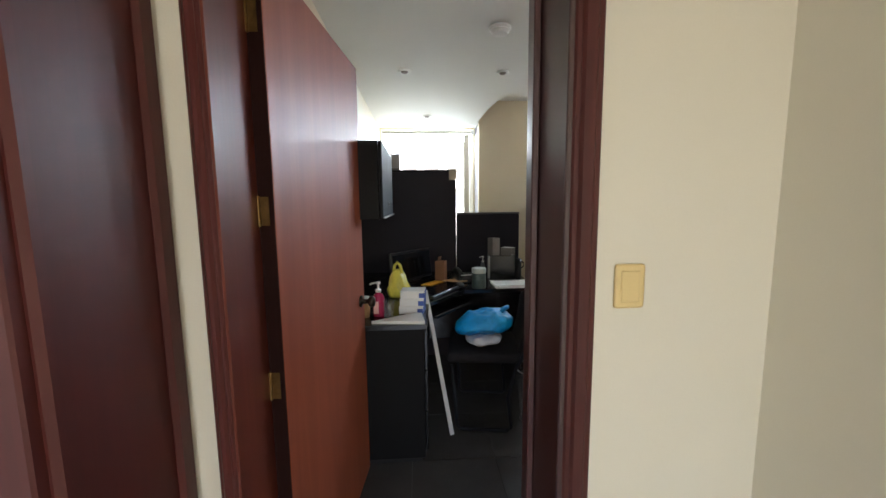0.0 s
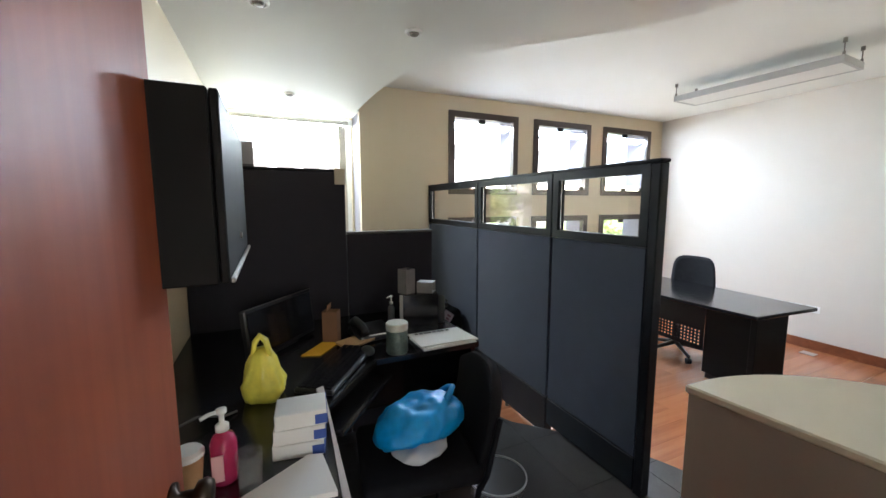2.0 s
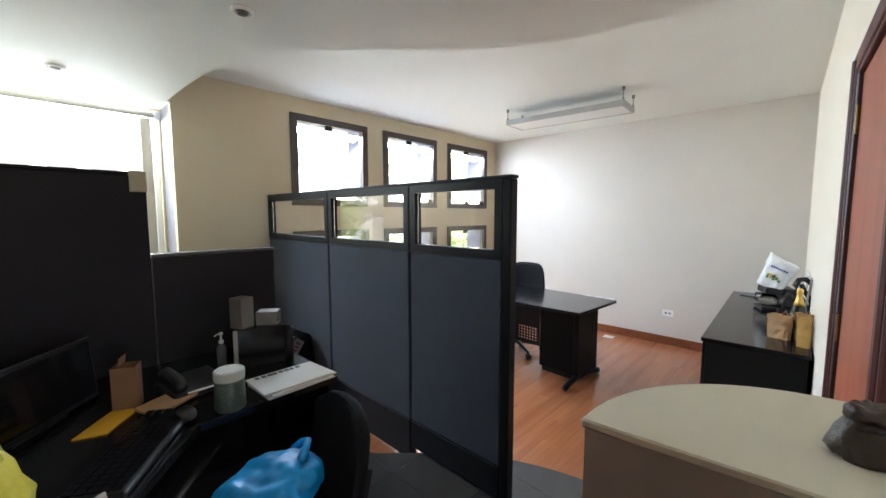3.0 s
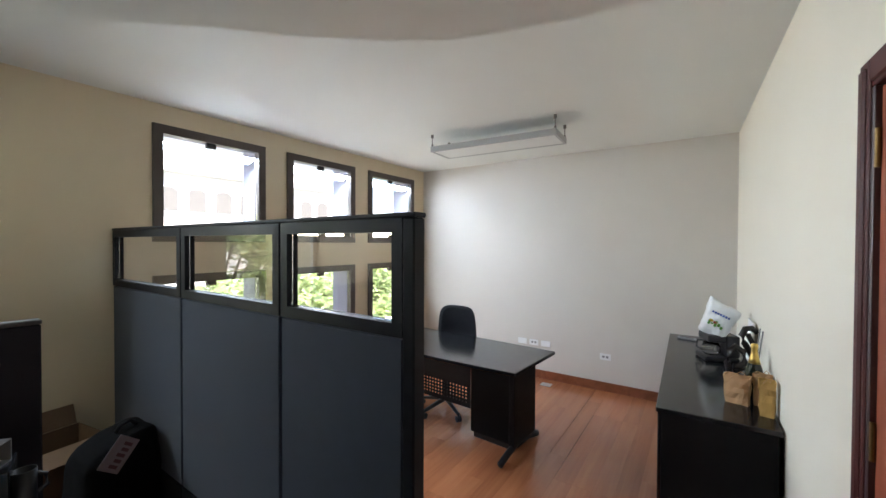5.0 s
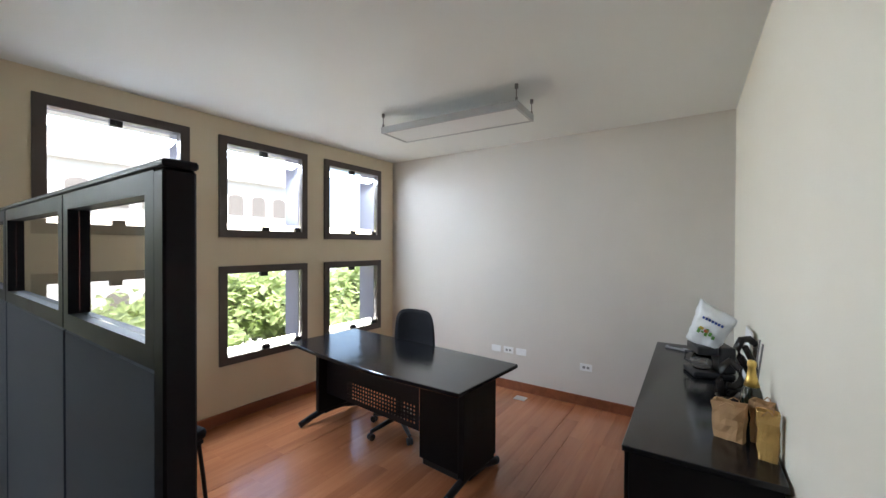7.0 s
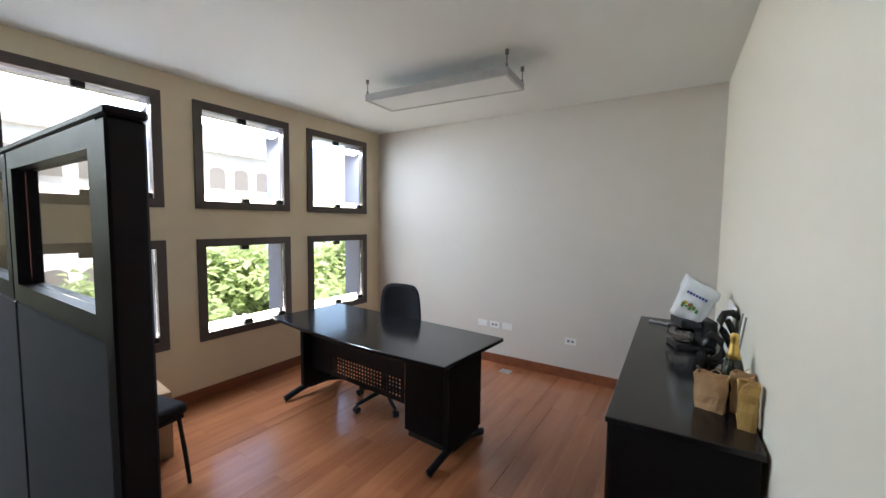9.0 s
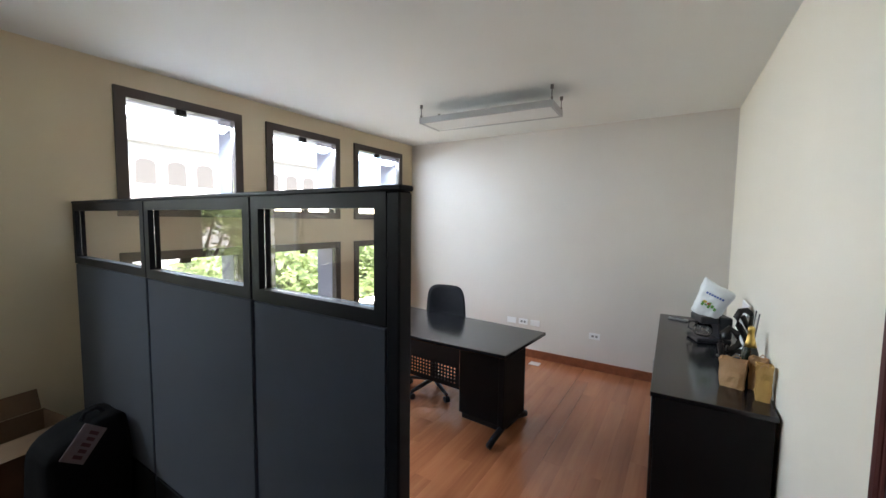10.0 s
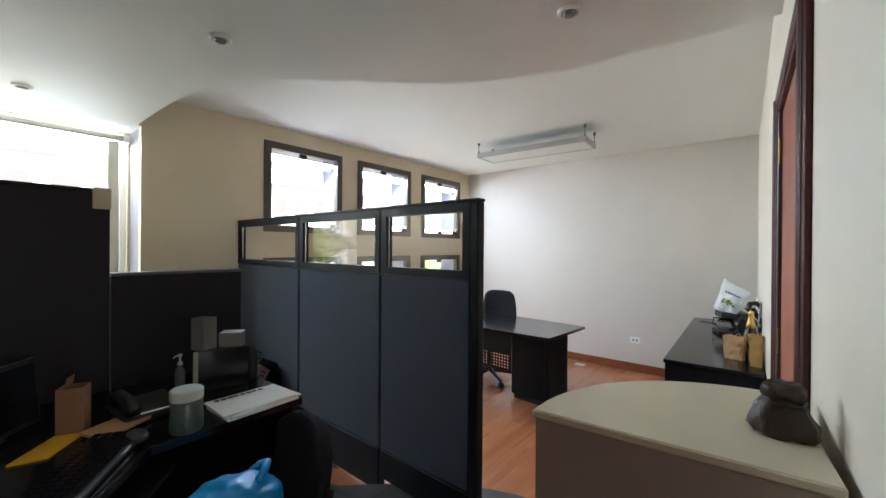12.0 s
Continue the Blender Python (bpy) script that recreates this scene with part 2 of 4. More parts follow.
def prism(outline, z0, z1, bm=None, m=None, bevel=0.0):
    """A flat slab with the outline (x, y)."""
    own = bmesh.new()
    low = [own.verts.new((x, y, z0)) for x, y in outline]
    high = [own.verts.new((x, y, z1)) for x, y in outline]
    own.faces.new(low[::-1])
    own.faces.new(high)
    k = len(outline)
    for i in range(k):
        own.faces.new((low[i], low[(i + 1) % k], high[(i + 1) % k], high[i]))
    bmesh.ops.recalc_face_normals(own, faces=own.faces[:])
    if bevel:
        bmesh.ops.bevel(own, geom=own.edges[:], offset=bevel, segments=1, affect="EDGES")
    return merge(bm, own, m)


def pierced(u0, u1, z0, z1, v0, v1, holes, m=None, bm=None):
    """A wall along u, between v0 and v1 thick, with rectangular holes (u0, u1, z0, z1) right through it."""
    us = sorted({u0, u1, *(a for h in holes for a in h[:2] if u0 < a < u1)})
    zs = sorted({z0, z1, *(a for h in holes for a in h[2:] if z0 < a < z1)})

    def solid(i, j):
        if not (0 <= i < len(us) - 1 and 0 <= j < len(zs) - 1):
            return False
        cu, cz = (us[i] + us[i + 1]) / 2, (zs[j] + zs[j + 1]) / 2
        return not any(h[0] < cu < h[1] and h[2] < cz < h[3] for h in holes)

    own = bmesh.new()
    made = {}

    def vert(u, v, z):
        key = (round(u, 5), round(v, 5), round(z, 5))
        if key not in made:
            made[key] = own.verts.new((u, v, z))
        return made[key]

    for i in range(len(us) - 1):
        for j in range(len(zs) - 1):
            if not solid(i, j):
                continue
            a, b, c, d = us[i], us[i + 1], zs[j], zs[j + 1]
            own.faces.new((vert(a, v0, c), vert(b, v0, c), vert(b, v0, d), vert(a, v0, d)))
            own.faces.new((vert(b, v1, c), vert(a, v1, c), vert(a, v1, d), vert(b, v1, d)))
            if not solid(i - 1, j):
                own.faces.new((vert(a, v1, c), vert(a, v0, c), vert(a, v0, d), vert(a, v1, d)))
            if not solid(i + 1, j):
                own.faces.new((vert(b, v0, c), vert(b, v1, c), vert(b, v1, d), vert(b, v0, d)))
            if not solid(i, j - 1):
                own.faces.new((vert(a, v0, c), vert(a, v1, c), vert(b, v1, c), vert(b, v0, c)))
            if not solid(i, j + 1):
                own.faces.new((vert(a, v0, d), vert(b, v0, d), vert(b, v1, d), vert(a, v1, d)))
    return merge(bm, own, m)


def border(u0, u1, z0, z1, w, v0, v1, bm=None, m=None):
    """A rectangular frame of bars w wide."""
    return pierced(u0, u1, z0, z1, v0, v1, [(u0 + w, u1 - w, z0 + w, z1 - w)], m, bm)


def structure(name, bm, material, label, category, parent=None):
    return tagged(part(name, bm, material, parent), label, category, kind="structure")


# ---------- the rooms ----------
NORTH, EAST, WEST, HIGH, LOW = 5.32, 5.516, -0.12, 2.717, 2.454
SOUTH = pose(0, 1.436, 0, 0, 0, 1.558)
CORRIDOR = pose(0, 1.436, 0, 0, 0, 1.558)


def curve_x(y, middle=3.275):
    """The S-shaped line of the lowered ceiling and of the platform under it."""
    return 1.115 + 1.275 / (1 + math.exp((y - middle) / 0.327))


WINDOW_X = (2.107, 3.24, 4.366)
WINDOW_W = 0.90
WINDOW_Z = ((1.66, 2.56), (0.513, 1.40))
holes = [(x, x + WINDOW_W, z0, z1) for x in WINDOW_X for z0, z1 in WINDOW_Z]
structure("wall_north", pierced(1.14, EAST + 0.2, -0.2, HIGH + 0.2, NORTH, NORTH + 0.07, holes), CREAM, "cream painted office wall with six square windows", "wall")
structure("wall_north_outer", pierced(1.14, EAST + 0.2, -3.2, HIGH + 0.2, NORTH + 0.0705, NORTH + 0.38, holes), OUTSIDE, "grey plastered outer face of the window wall", "wall")
structure("wall_east", box(EAST, EAST + 0.2, 1.2, NORTH, -0.2, HIGH + 0.2), BEIGE, "pale beige painted plain office wall", "wall")
structure("wall_west", box(WEST - 0.15, WEST, 1.43, 6.2, -0.2, HIGH + 0.2), CREAM, "cream painted office side wall", "wall")
structure("wall_northwest", pierced(WEST, 1.14, -0.2, HIGH + 0.2, 5.66, 5.90, [(WEST + 0.02, 1.12, 0.7, 2.44)]), CREAM, "cream wall round the wide window", "wall")
structure("wall_return", box(1.14, 1.34, NORTH + 0.382, 5.90, -0.2, HIGH + 0.2), CREAM, "cream window reveal", "wall")
DOOR_A = (-0.02, 0.686, 0.12, 2.10)
DOOR_B = (1.53, 2.36, 0.12, 2.06)
structure("wall_south", pierced(WEST - 0.15, 5.75, -0.2, HIGH + 0.2, -0.19, 0.0, [(DOOR_A[0] - 0.02, DOOR_A[1] + 0.02, 0.119, 2.12), (DOOR_B[0] - 0.02, DOOR_B[1] + 0.02, 0.119, 2.08)], SOUTH), PALE, "cream painted wall with two door openings", "wall")
# ceilings
structure("ceiling", box(WEST - 0.1, EAST + 0.1, 1.2, NORTH + 0.3, HIGH, HIGH + 0.12), WHITE, "white painted flat ceiling", "ceiling")
edge = [(curve_x(1.3 + k * 4.02 / 60), 1.3 + k * 4.02 / 60) for k in range(61)]
structure("ceiling_lowered", prism([(WEST, 1.3)] + edge + [(1.14, NORTH), (1.14, 5.66), (WEST, 5.66)], LOW, HIGH - 0.004), WHITE, "white lowered ceiling with a wavy edge", "ceiling")
# floors
floor = structure("floor", box(WEST - 0.1, EAST + 0.1, 1.2, 6.0, -0.2, -0.016), GAP, "dark screed under the planks", "floor")
STEP = 0.12
platform_edge = [(curve_x(1.25 + k * 4.4 / 60, 3.36), 1.25 + k * 4.4 / 60) for k in range(61)]
platform = structure("platform", prism([(WEST, 1.25)] + platform_edge + [(WEST, 5.65)], -0.015, STEP - 0.009), GREY_JOINT, "dark grey tiled platform, one step high, with a wavy edge", "platform")

# corridor before the door
structure("corridor_wall_left", pierced(-2.6, 1.2, -0.2, 2.8, 0.0, 0.12, [(0.05, 0.95, -0.001, 2.1)], pose(-0.125, 0.02, 0, 0, 0, 90)), PALE, "cream corridor wall with an open doorway", "wall")
structure("corridor_wall_right", box(1.2, 1.32, -2.6, 1.28, -0.2, 2.8), PALE, "pale corridor wall", "wall")
structure("corridor_floor", box(-3.2, 1.2, -2.6, 1.25, -0.2, STEP), TILE_LIGHT, "light tiled corridor floor", "floor")
structure("corridor_ceiling", box(-3.2, 1.32, -2.6, 1.24, 2.5, 2.6), WHITE, "white corridor ceiling", "ceiling")
# end wall behind the camera, never seen; both openings are added for light
structure("corridor_wall_end", pierced(-3.2, 1.32, -0.2, 2.8, -0.1, 0.0, [(-0.05, 1.1, 0.3, 2.3), (-2.6, -0.6, 0.9, 2.2)], pose(0, -2.6, 0)), PALE, "unseen pale end wall with openings added for fill lamps", "wall")
structure("side_room_wall", box(-3.3, -3.2, -2.7, 1.3, -0.2, 2.8), PALE, "pale wall of the side room", "wall")
structure("side_room_wall_back", box(-3.3, -0.27, 1.24, 1.34, -0.2, 2.8), PALE, "pale back wall of the side room", "wall")
# fill lamps added in those unseen openings to brighten corridor and side room
sky_lamp("corridor_fill_light", pose(0.5, -2.68, 1.3, 90, 0, 0), 1.1, 1.9, 2.5, (1.0, 0.88, 0.72))
sky_lamp("side_room_fill_light", pose(-1.6, -2.68, 1.55, 90, 0, 0), 1.9, 1.2, 2.2)
# sky light falls in from the tops of the openings, light thrown back by the sunlit street rises from the sills
for k, wx in enumerate(WINDOW_X):
    sky_lamp("window_light", pose(wx + 0.45, NORTH + 0.075, 2.42, -18, 0, 0), 0.74, 0.13, (7.6, 8.6, 4.0)[k], (0.68, 0.82, 1.0))
    sky_lamp("street_light_in_window", pose(wx + 0.45, NORTH + 0.085, 1.765, -108, 0, 0), 0.74, 0.06, (0.24, 0.40, 0.42)[k], (1.0, 0.86, 0.64))
    sky_lamp("low_street_light_in_window", pose(wx + 0.45, NORTH + 0.085, 0.615, -108, 0, 0), 0.74, 0.06, (0.35, 0.7, 0.8)[k], (1.0, 0.94, 0.82))
sky_lamp("wide_window_light", pose(0.5, 5.80, 2.345, -45, 0, 0), 1.1, 0.16, 6.0, (0.80, 0.92, 1.0))

# skirting
structure("baseboard_east", box(EAST - 0.016, EAST, 1.62, NORTH - 0.018, 0.0, 0.1, 0.003), SKIRT, "reddish brown wooden skirting board", "baseboard")
structure("baseboard_north", box(1.95, EAST - 0.018, NORTH - 0.016, NORTH, 0.0, 0.1, 0.003), SKIRT, "reddish brown wooden skirting board", "baseboard")
structure("baseboard_south", box(2.46, 5.49, 0.0, 0.016, 0.0, 0.1, 0.003, m=SOUTH), SKIRT, "reddish brown wooden skirting board", "baseboard")


# ---------- doors ----------
def door_frame(name, u0, u1, top, both=True):
    """Jambs, head and casings of a doorway in the south wall."""
    t = thing(name, "dark mahogany door frame with moulded casings", "door frame", SOUTH, kind="structure")
    # left jamb carries its light in the wood's colour; the right one stays dark
    part("jamb", box(u0 - 0.02, u0, -0.2, 0.01, STEP, top, 0.003), LIT_JAMB_WOOD, t)
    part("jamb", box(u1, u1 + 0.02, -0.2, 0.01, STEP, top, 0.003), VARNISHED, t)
    part("head", box(u0 - 0.02, u1 + 0.02, -0.2, 0.01, top, top + 0.02, 0.003), FRAME_WOOD, t)
    for v in (0.0, -0.19):
        s = 1 if v == 0.0 else -1
        for a, b in ((u0 - (0.075 if v == 0.0 or u0 > 1 else 0.04), u0 - 0.004), (u1 + 0.012, u1 + 0.075)):
            bm = box(a, b, min(v, v + s * 0.016), max(v, v + s * 0.016), STEP, top + 0.075, 0.004)
            box((a + b) / 2 - (b - a) * 0.28, (a + b) / 2 + (b - a) * 0.28, min(v, v + s * 0.024), max(v, v + s * 0.024), STEP, top + 0.055, 0.006, bm)
            part("casing", bm, FRAME_WOOD, t)
        bm = box(u0 - 0.011, u1 + 0.011, min(v, v + s * 0.016), max(v, v + s * 0.016), top + 0.012, top + 0.075, 0.004)
        part("casing", bm, FRAME_WOOD, t)
    return t


frame_1 = door_frame("door_frame_1", DOOR_A[0], DOOR_A[1], DOOR_A[3])
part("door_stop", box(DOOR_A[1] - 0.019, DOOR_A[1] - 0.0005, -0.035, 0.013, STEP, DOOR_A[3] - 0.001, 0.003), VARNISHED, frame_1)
door_frame("door_frame_2", DOOR_B[0], DOOR_B[1], DOOR_B[3])


def knob(parent, m):
    bm = lathe([(0.028, 0.0), (0.028, 0.006), (0.011, 0.01), (0.011, 0.035), (0.024, 0.042), (0.027, 0.055), (0.022, 0.066), (0.0, 0.069)], 20, None, m)
    return part("door_knob", bm, mat("dark_bronze", (0.06, 0.045, 0.035), 0.35, 0.9), parent, "dark aged metal door knob", True)


OLD_BRASS = mat("tarnished_brass", (0.20, 0.12, 0.045), 0.45, metal=1.0, vary=0.25, scale=40)
leaf_dir = math.degrees(math.atan2(2.295 - 1.43, 0.109 - 0.02))
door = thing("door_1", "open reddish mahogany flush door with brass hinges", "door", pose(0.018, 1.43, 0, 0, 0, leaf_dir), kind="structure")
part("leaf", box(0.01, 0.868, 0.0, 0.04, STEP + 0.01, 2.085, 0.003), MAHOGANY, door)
# near-black band puts the hinge gap's shade into the leaf edge's colour
part("shaded_edge_band", box(0.0068, 0.0098, 0.0005, 0.0395, STEP + 0.01, 2.085), mat("shaded_door_edge", (0.018, 0.006, 0.005), 0.8, spec=0.1), door)
knob(door, pose(0.80, 0.0, 1.02, 90, 0, 0))
for z in (0.42, 1.0, 1.46, 1.92):
    bm = box(0.005, 0.0065, 0.012, 0.034, z - 0.036, z + 0.036, 0.0003)
    rod((0.003, 0.037, z - 0.038), (0.003, 0.037, z + 0.038), 0.004, bm)
    part("hinge", bm, OLD_BRASS, door, "brass butt hinge")

door = thing("door_2", "closed reddish mahogany flush door", "door", SOUTH, kind="structure")
part("leaf", box(DOOR_B[0] + 0.003, DOOR_B[1] - 0.003, -0.042, -0.004, STEP + 0.008, 2.055, 0.003), MAHOGANY, door)
for z in (0.4, 1.15, 1.9):
    part("hinge", rod((DOOR_B[1] - 0.004, 0.002, z - 0.05), (DOOR_B[1] - 0.004, 0.002, z + 0.05), 0.006), OLD_BRASS, door)
knob(door, pose(DOOR_B[0] + 0.07, -0.004, 1.0, -90, 0, 0))

# neighbouring door frame in the corridor's left wall
t = thing("door_frame_3", "dark mahogany frame of the neighbouring doorway", "door frame", pose(-0.125, 0.02, 0, 0, 0, 90), kind="structure")
for a, b in ((0.05, 0.07), (0.93, 0.95)):
    part("jamb", box(a, b, -0.005, 0.13, STEP, 2.08, 0.003), FRAME_WOOD, t)
part("head", box(0.05, 0.95, -0.005, 0.13, 2.08, 2.1, 0.003), FRAME_WOOD, t)
for a, b in ((-0.04, 0.058), (0.90, 1.222)):
    bm = box(a, b, -0.018, 0.0, STEP, 2.17, 0.004)
    box(a + 0.02, a + 0.05, -0.03, 0.0, STEP, 2.15, 0.008, bm)
    box(b - 0.06, b - 0.02, -0.028, 0.0, STEP, 2.15, 0.008, bm)
    part("casing", bm, FRAME_WOOD, t)

# light switch by the door
t = thing("light_switch", "ivory plastic light switch on the corridor wall", "switch", SOUTH @ pose(0.843, -0.19, 1.287))
part("plate", box(-0.035, 0.035, -0.009, 0.0, -0.05, 0.05, 0.006, segments=2), IVORY, t)
part("rocker", box(-0.022, 0.022, -0.0105, -0.008, -0.036, 0.036, 0.002), IVORY, t)


# ---------- windows ----------
CLAMP = mat("dark_clamp", (0.03, 0.03, 0.03), 0.4, 0.6)


def window(k, x, z0, z1):
    t = thing("window_%d" % k, "square frameless glass window in a dark brown frame", "window", pose(x, NORTH, z0), kind="structure")
    w, h = WINDOW_W, z1 - z0
    part("window_frame", border(0.0, w, 0.0, h, 0.068, -0.022, 0.05), WINDOW_FRAME, t)
    pane = part("pane", box(0.069, w - 0.069, 0.018, 0.026, 0.069, h - 0.069), GLASS, t)
    pane.visible_shadow = False
    for u, v in ((w / 2 - 0.02, h - 0.087), (w / 2 + 0.0, 0.087), (w - 0.095, 0.087)):
        bm = box(u - 0.037, u + 0.037, 0.004, 0.042, v - 0.022, v + 0.022, 0.002)
        rod((u, 0.0, v), (u, 0.006, v), 0.01, bm)
        part("clamp", bm, CLAMP, t)


n_win = 0
for x in WINDOW_X:
    for z0, z1 in WINDOW_Z:
        n_win += 1
        window(n_win, x, z0, z1)

# wide window behind the workstation
t = thing("window_7", "wide white-framed window with bright daylight", "window", pose(WEST, 5.70, 0), kind="structure")
part("window_frame", border(0.02, 1.24, 0.7, 2.44, 0.045, 0.0, 0.05), WHITE_PLASTIC, t)
pane = part("pane", box(0.064, 1.196, 0.021, 0.027, 0.744, 2.396), GLASS, t)
pane.visible_shadow = False
t = thing("roller_blind", "rolled-up pale roller blind above the wide window", "blind", pose(0, 5.60, 2.385))
part("roll", rod((WEST + 0.04, 0, 0), (1.08, 0, 0), 0.022), mat("blind_cloth", (0.5, 0.48, 0.42), 0.8), t)
part("bracket", box(1.081, 1.12, -0.03, 0.06, -0.03, 0.03, 0.003), WHITE_PLASTIC, t)
part("chain_cover", box(0.985, 1.06, 0.02, 0.05, -1.7, -0.02, 0.006), mat("blind_side_cloth", (0.62, 0.58, 0.48), 0.8), t, "narrow hanging cloth strip")


# ---------- ceiling lights ----------
lamp_m = pose(4.20, 3.485, 2.55, 0, 0, 3.2)
t = thing("suspended_lamp", "grey suspended office light with a flat diffuser", "lamp", lamp_m)
part("housing", pierced(-0.178, 0.178, -0.61, 0.61, 0.0, 0.052, [(-0.158, 0.158, -0.59, 0.59)], pose(0, 0, 0.052, -90, 0, 0)), LAMP_GREY, t)
part("top_cover", box(-0.157, 0.157, -0.589, 0.589, 0.044, 0.05), LAMP_GREY, t)
part("diffuser", box(-0.157, 0.157, -0.589, 0.589, 0.004, 0.012), DIFFUSER, t)
for x in (-0.165, 0.165):
    for y in (-0.598, 0.598):
        bm = rod((x, y, 0.04), (x, y, HIGH - 2.55), 0.004)
        rod((x, y, 0.045), (x, y, 0.075), 0.009, bm)
        rod((x, y, HIGH - 2.55 - 0.03), (x, y, HIGH - 2.55), 0.013, bm)
        part("hanger", bm, STEEL, t)

for k, (x, y) in enumerate(((0.291, 3.445), (1.03, 3.45), (0.49, 4.94), (1.83, 2.15))):
    t = thing("downlight", "small round recessed downlight, switched off", "downlight", pose(x, y, LOW), "ceiling downlights")
    part("ring", lathe([(0.047, 0.0), (0.047, -0.006), (0.042, -0.014), (0.034, -0.014), (0.030, -0.004), (0.030, 0.0)], 24, caps=False), WHITE_PLASTIC, t)
    part("bulb", lathe([(0.0, -0.022), (0.02, -0.02), (0.026, -0.012), (0.026, 0.0)], 20), STEEL, t)
t = thing("smoke_detector", "round white smoke detector on the ceiling", "smoke detector", pose(0.855, 2.72, LOW))
part("base", lathe([(0.062, 0.0), (0.062, -0.012), (0.058, -0.016)], 28), WHITE_PLASTIC, t)
part("dome", lathe([(0.05, -0.016), (0.05, -0.028), (0.042, -0.038), (0.0, -0.04)], 28), WHITE_PLASTIC, t)

# ---------- partitions ----------
t = thing("glazed_partition", "charcoal fabric office partition with glass along its top", "partition", pose(1.87, 0, 0))
SEG = ((2.607, 3.312), (3.312, 4.235), (4.235, 5.315))
for k, (a, b) in enumerate(SEG):
    end = 0.012 if k else 0.05
    part("panel", box(0.0, 0.05, a + end + 0.002, b - 0.004, 0.305, 1.345, 0.004), PANEL_FABRIC, t)
    part("base_rail", box(-0.004, 0.054, a + end, b - 0.001, 0.042 if k else STEP + 0.012, 0.3, 0.003), BLACK_METAL, t)
    part("glazing_frame", border(a + end, b - 0.001, 1.35, 1.735, 0.045, -0.052, 0.002, None, pose(0, 0, 0, 0, 0, 90) @ pose(0, 0, 0)), BLACK_METAL, t)
    pane = part("pane", box(0.022, 0.028, a + end + 0.046, b - 0.047, 1.396, 1.689), GLASS, t)
    pane.visible_shadow = False
part("end_post", box(-0.004, 0.054, 2.607, 2.655, STEP, 1.735, 0.005), BLACK_METAL, t)
part("top_cap", box(-0.006, 0.056, 2.603, 5.317, 1.736, 1.752, 0.004), BLACK_METAL, t)
for y in (2.75, 3.0, 3.45, 3.8, 4.2, 4.7, 5.2):
    part("foot", rod((0.025, y, STEP if y < 3.2 else 0.0), (0.025, y, 0.135 if y < 3.2 else 0.043), 0.014), STEEL, t)

t = thing("low_partition", "dark fabric workstation screen stepping down in height", "partition", pose(0, 3.742, 0))
part("tall_panel", box(WEST + 0.002, 0.698, 0.0, 0.05, STEP + 0.001, 1.735, 0.004), DARK_PANEL, t)
part("tall_cap", box(WEST + 0.002, 0.64, -0.003, 0.053, 1.736, 1.752, 0.003), BLACK_METAL, t)
part("cap_block", box(0.64, 0.702, -0.006, 0.056, 1.665, 1.756, 0.003), mat("beige_cap", (0.5, 0.44, 0.34), 0.6), t, "beige end cap")
part("low_panel", box(0.704, 1.248, 0.0, 0.05, STEP + 0.001, 1.372, 0.004), DARK_PANEL, t)
part("low_cap", box(0.704, 1.25, -0.003, 0.053, 1.373, 1.388, 0.003), mat("grey_cap", (0.10, 0.10, 0.10), 0.5), t)

# ---------- workstation ----------
TOP = 0.88
t = thing("corner_desk", "black laminate corner desk with a slanted inner edge", "desk")
part("worktop", prism([(WEST + 0.003, 2.29), (0.41, 2.29), (0.43, 2.70), (0.68, 3.02), (1.20, 3.03), (1.20, 3.738), (WEST + 0.003, 3.738)], TOP - 0.03, TOP, bevel=0.003), BLACK_LAM, t)
part("side_panel", box(1.17, 1.195, 3.06, 3.735, STEP, TOP - 0.031, 0.002), BLACK_LAM, t)
part("modesty_panel", box(0.45, 1.169, 3.60, 3.62, 0.33, TOP - 0.031, 0.002), BLACK_LAM, t)
part("keyboard_tray", box(-0.22, 0.22, -0.14, 0.12, -0.09, -0.07, 0.004, None, pose(0.50, 2.91, TOP, 0, 0, 52)), BLACK_LAM, t)
t = thing("drawer_pedestal", "black drawer pedestal under the desk", "pedestal")
part("body", box(WEST + 0.02, 0.395, 2.31, 2.80, STEP + 0.03, TOP - 0.032, 0.004), MATT_BLACK, t)
part("plinth", box(WEST + 0.04, 0.375, 2.33, 2.78, STEP, STEP + 0.029), BLACK_PLASTIC, t)
for k in range(3):
    part("drawer", box(0.396, 0.412, 2.32, 2.79, 0.19 + k * 0.218, 0.404 + k * 0.218, 0.003), BLACK_LAM, t)
t = thing("wall_cabinet", "black wall-hung cabinet above the desk", "cabinet")
part("body", box(WEST + 0.002, 0.195, 2.27, 2.94, 1.40, 1.765, 0.003), MATT_BLACK, t)
d = part("door", box(0.197, 0.213, 2.272, 2.938, 1.402, 1.763, 0.003), MATT_BLACK, t)
part("handle", box(0.2135, 0.222, 2.274, 2.936, 1.402, 1.412, 0.002), STEEL, d, "steel grip strip along the lower edge")
part("lock", rod((0.213, 2.61, 1.47), (0.219, 2.61, 1.47), 0.009), STEEL, d, "small round steel lock")

# ---------- reception counter ----------
t = thing("reception_counter", "taupe rounded reception counter end", "counter")
outline = [(1.0, 1.475), (0.965, 1.868)]
for k in range(1, 17):
    a = radians(90 - 90 * k / 16)
    outline.append((0.985 + 0.375 * math.cos(a), 1.507 + 0.361 * math.sin(a)))
inner = [(0.989 + (x - 0.985) * 0.985, 1.478 + (y - 1.478) * 0.985) for x, y in outline]
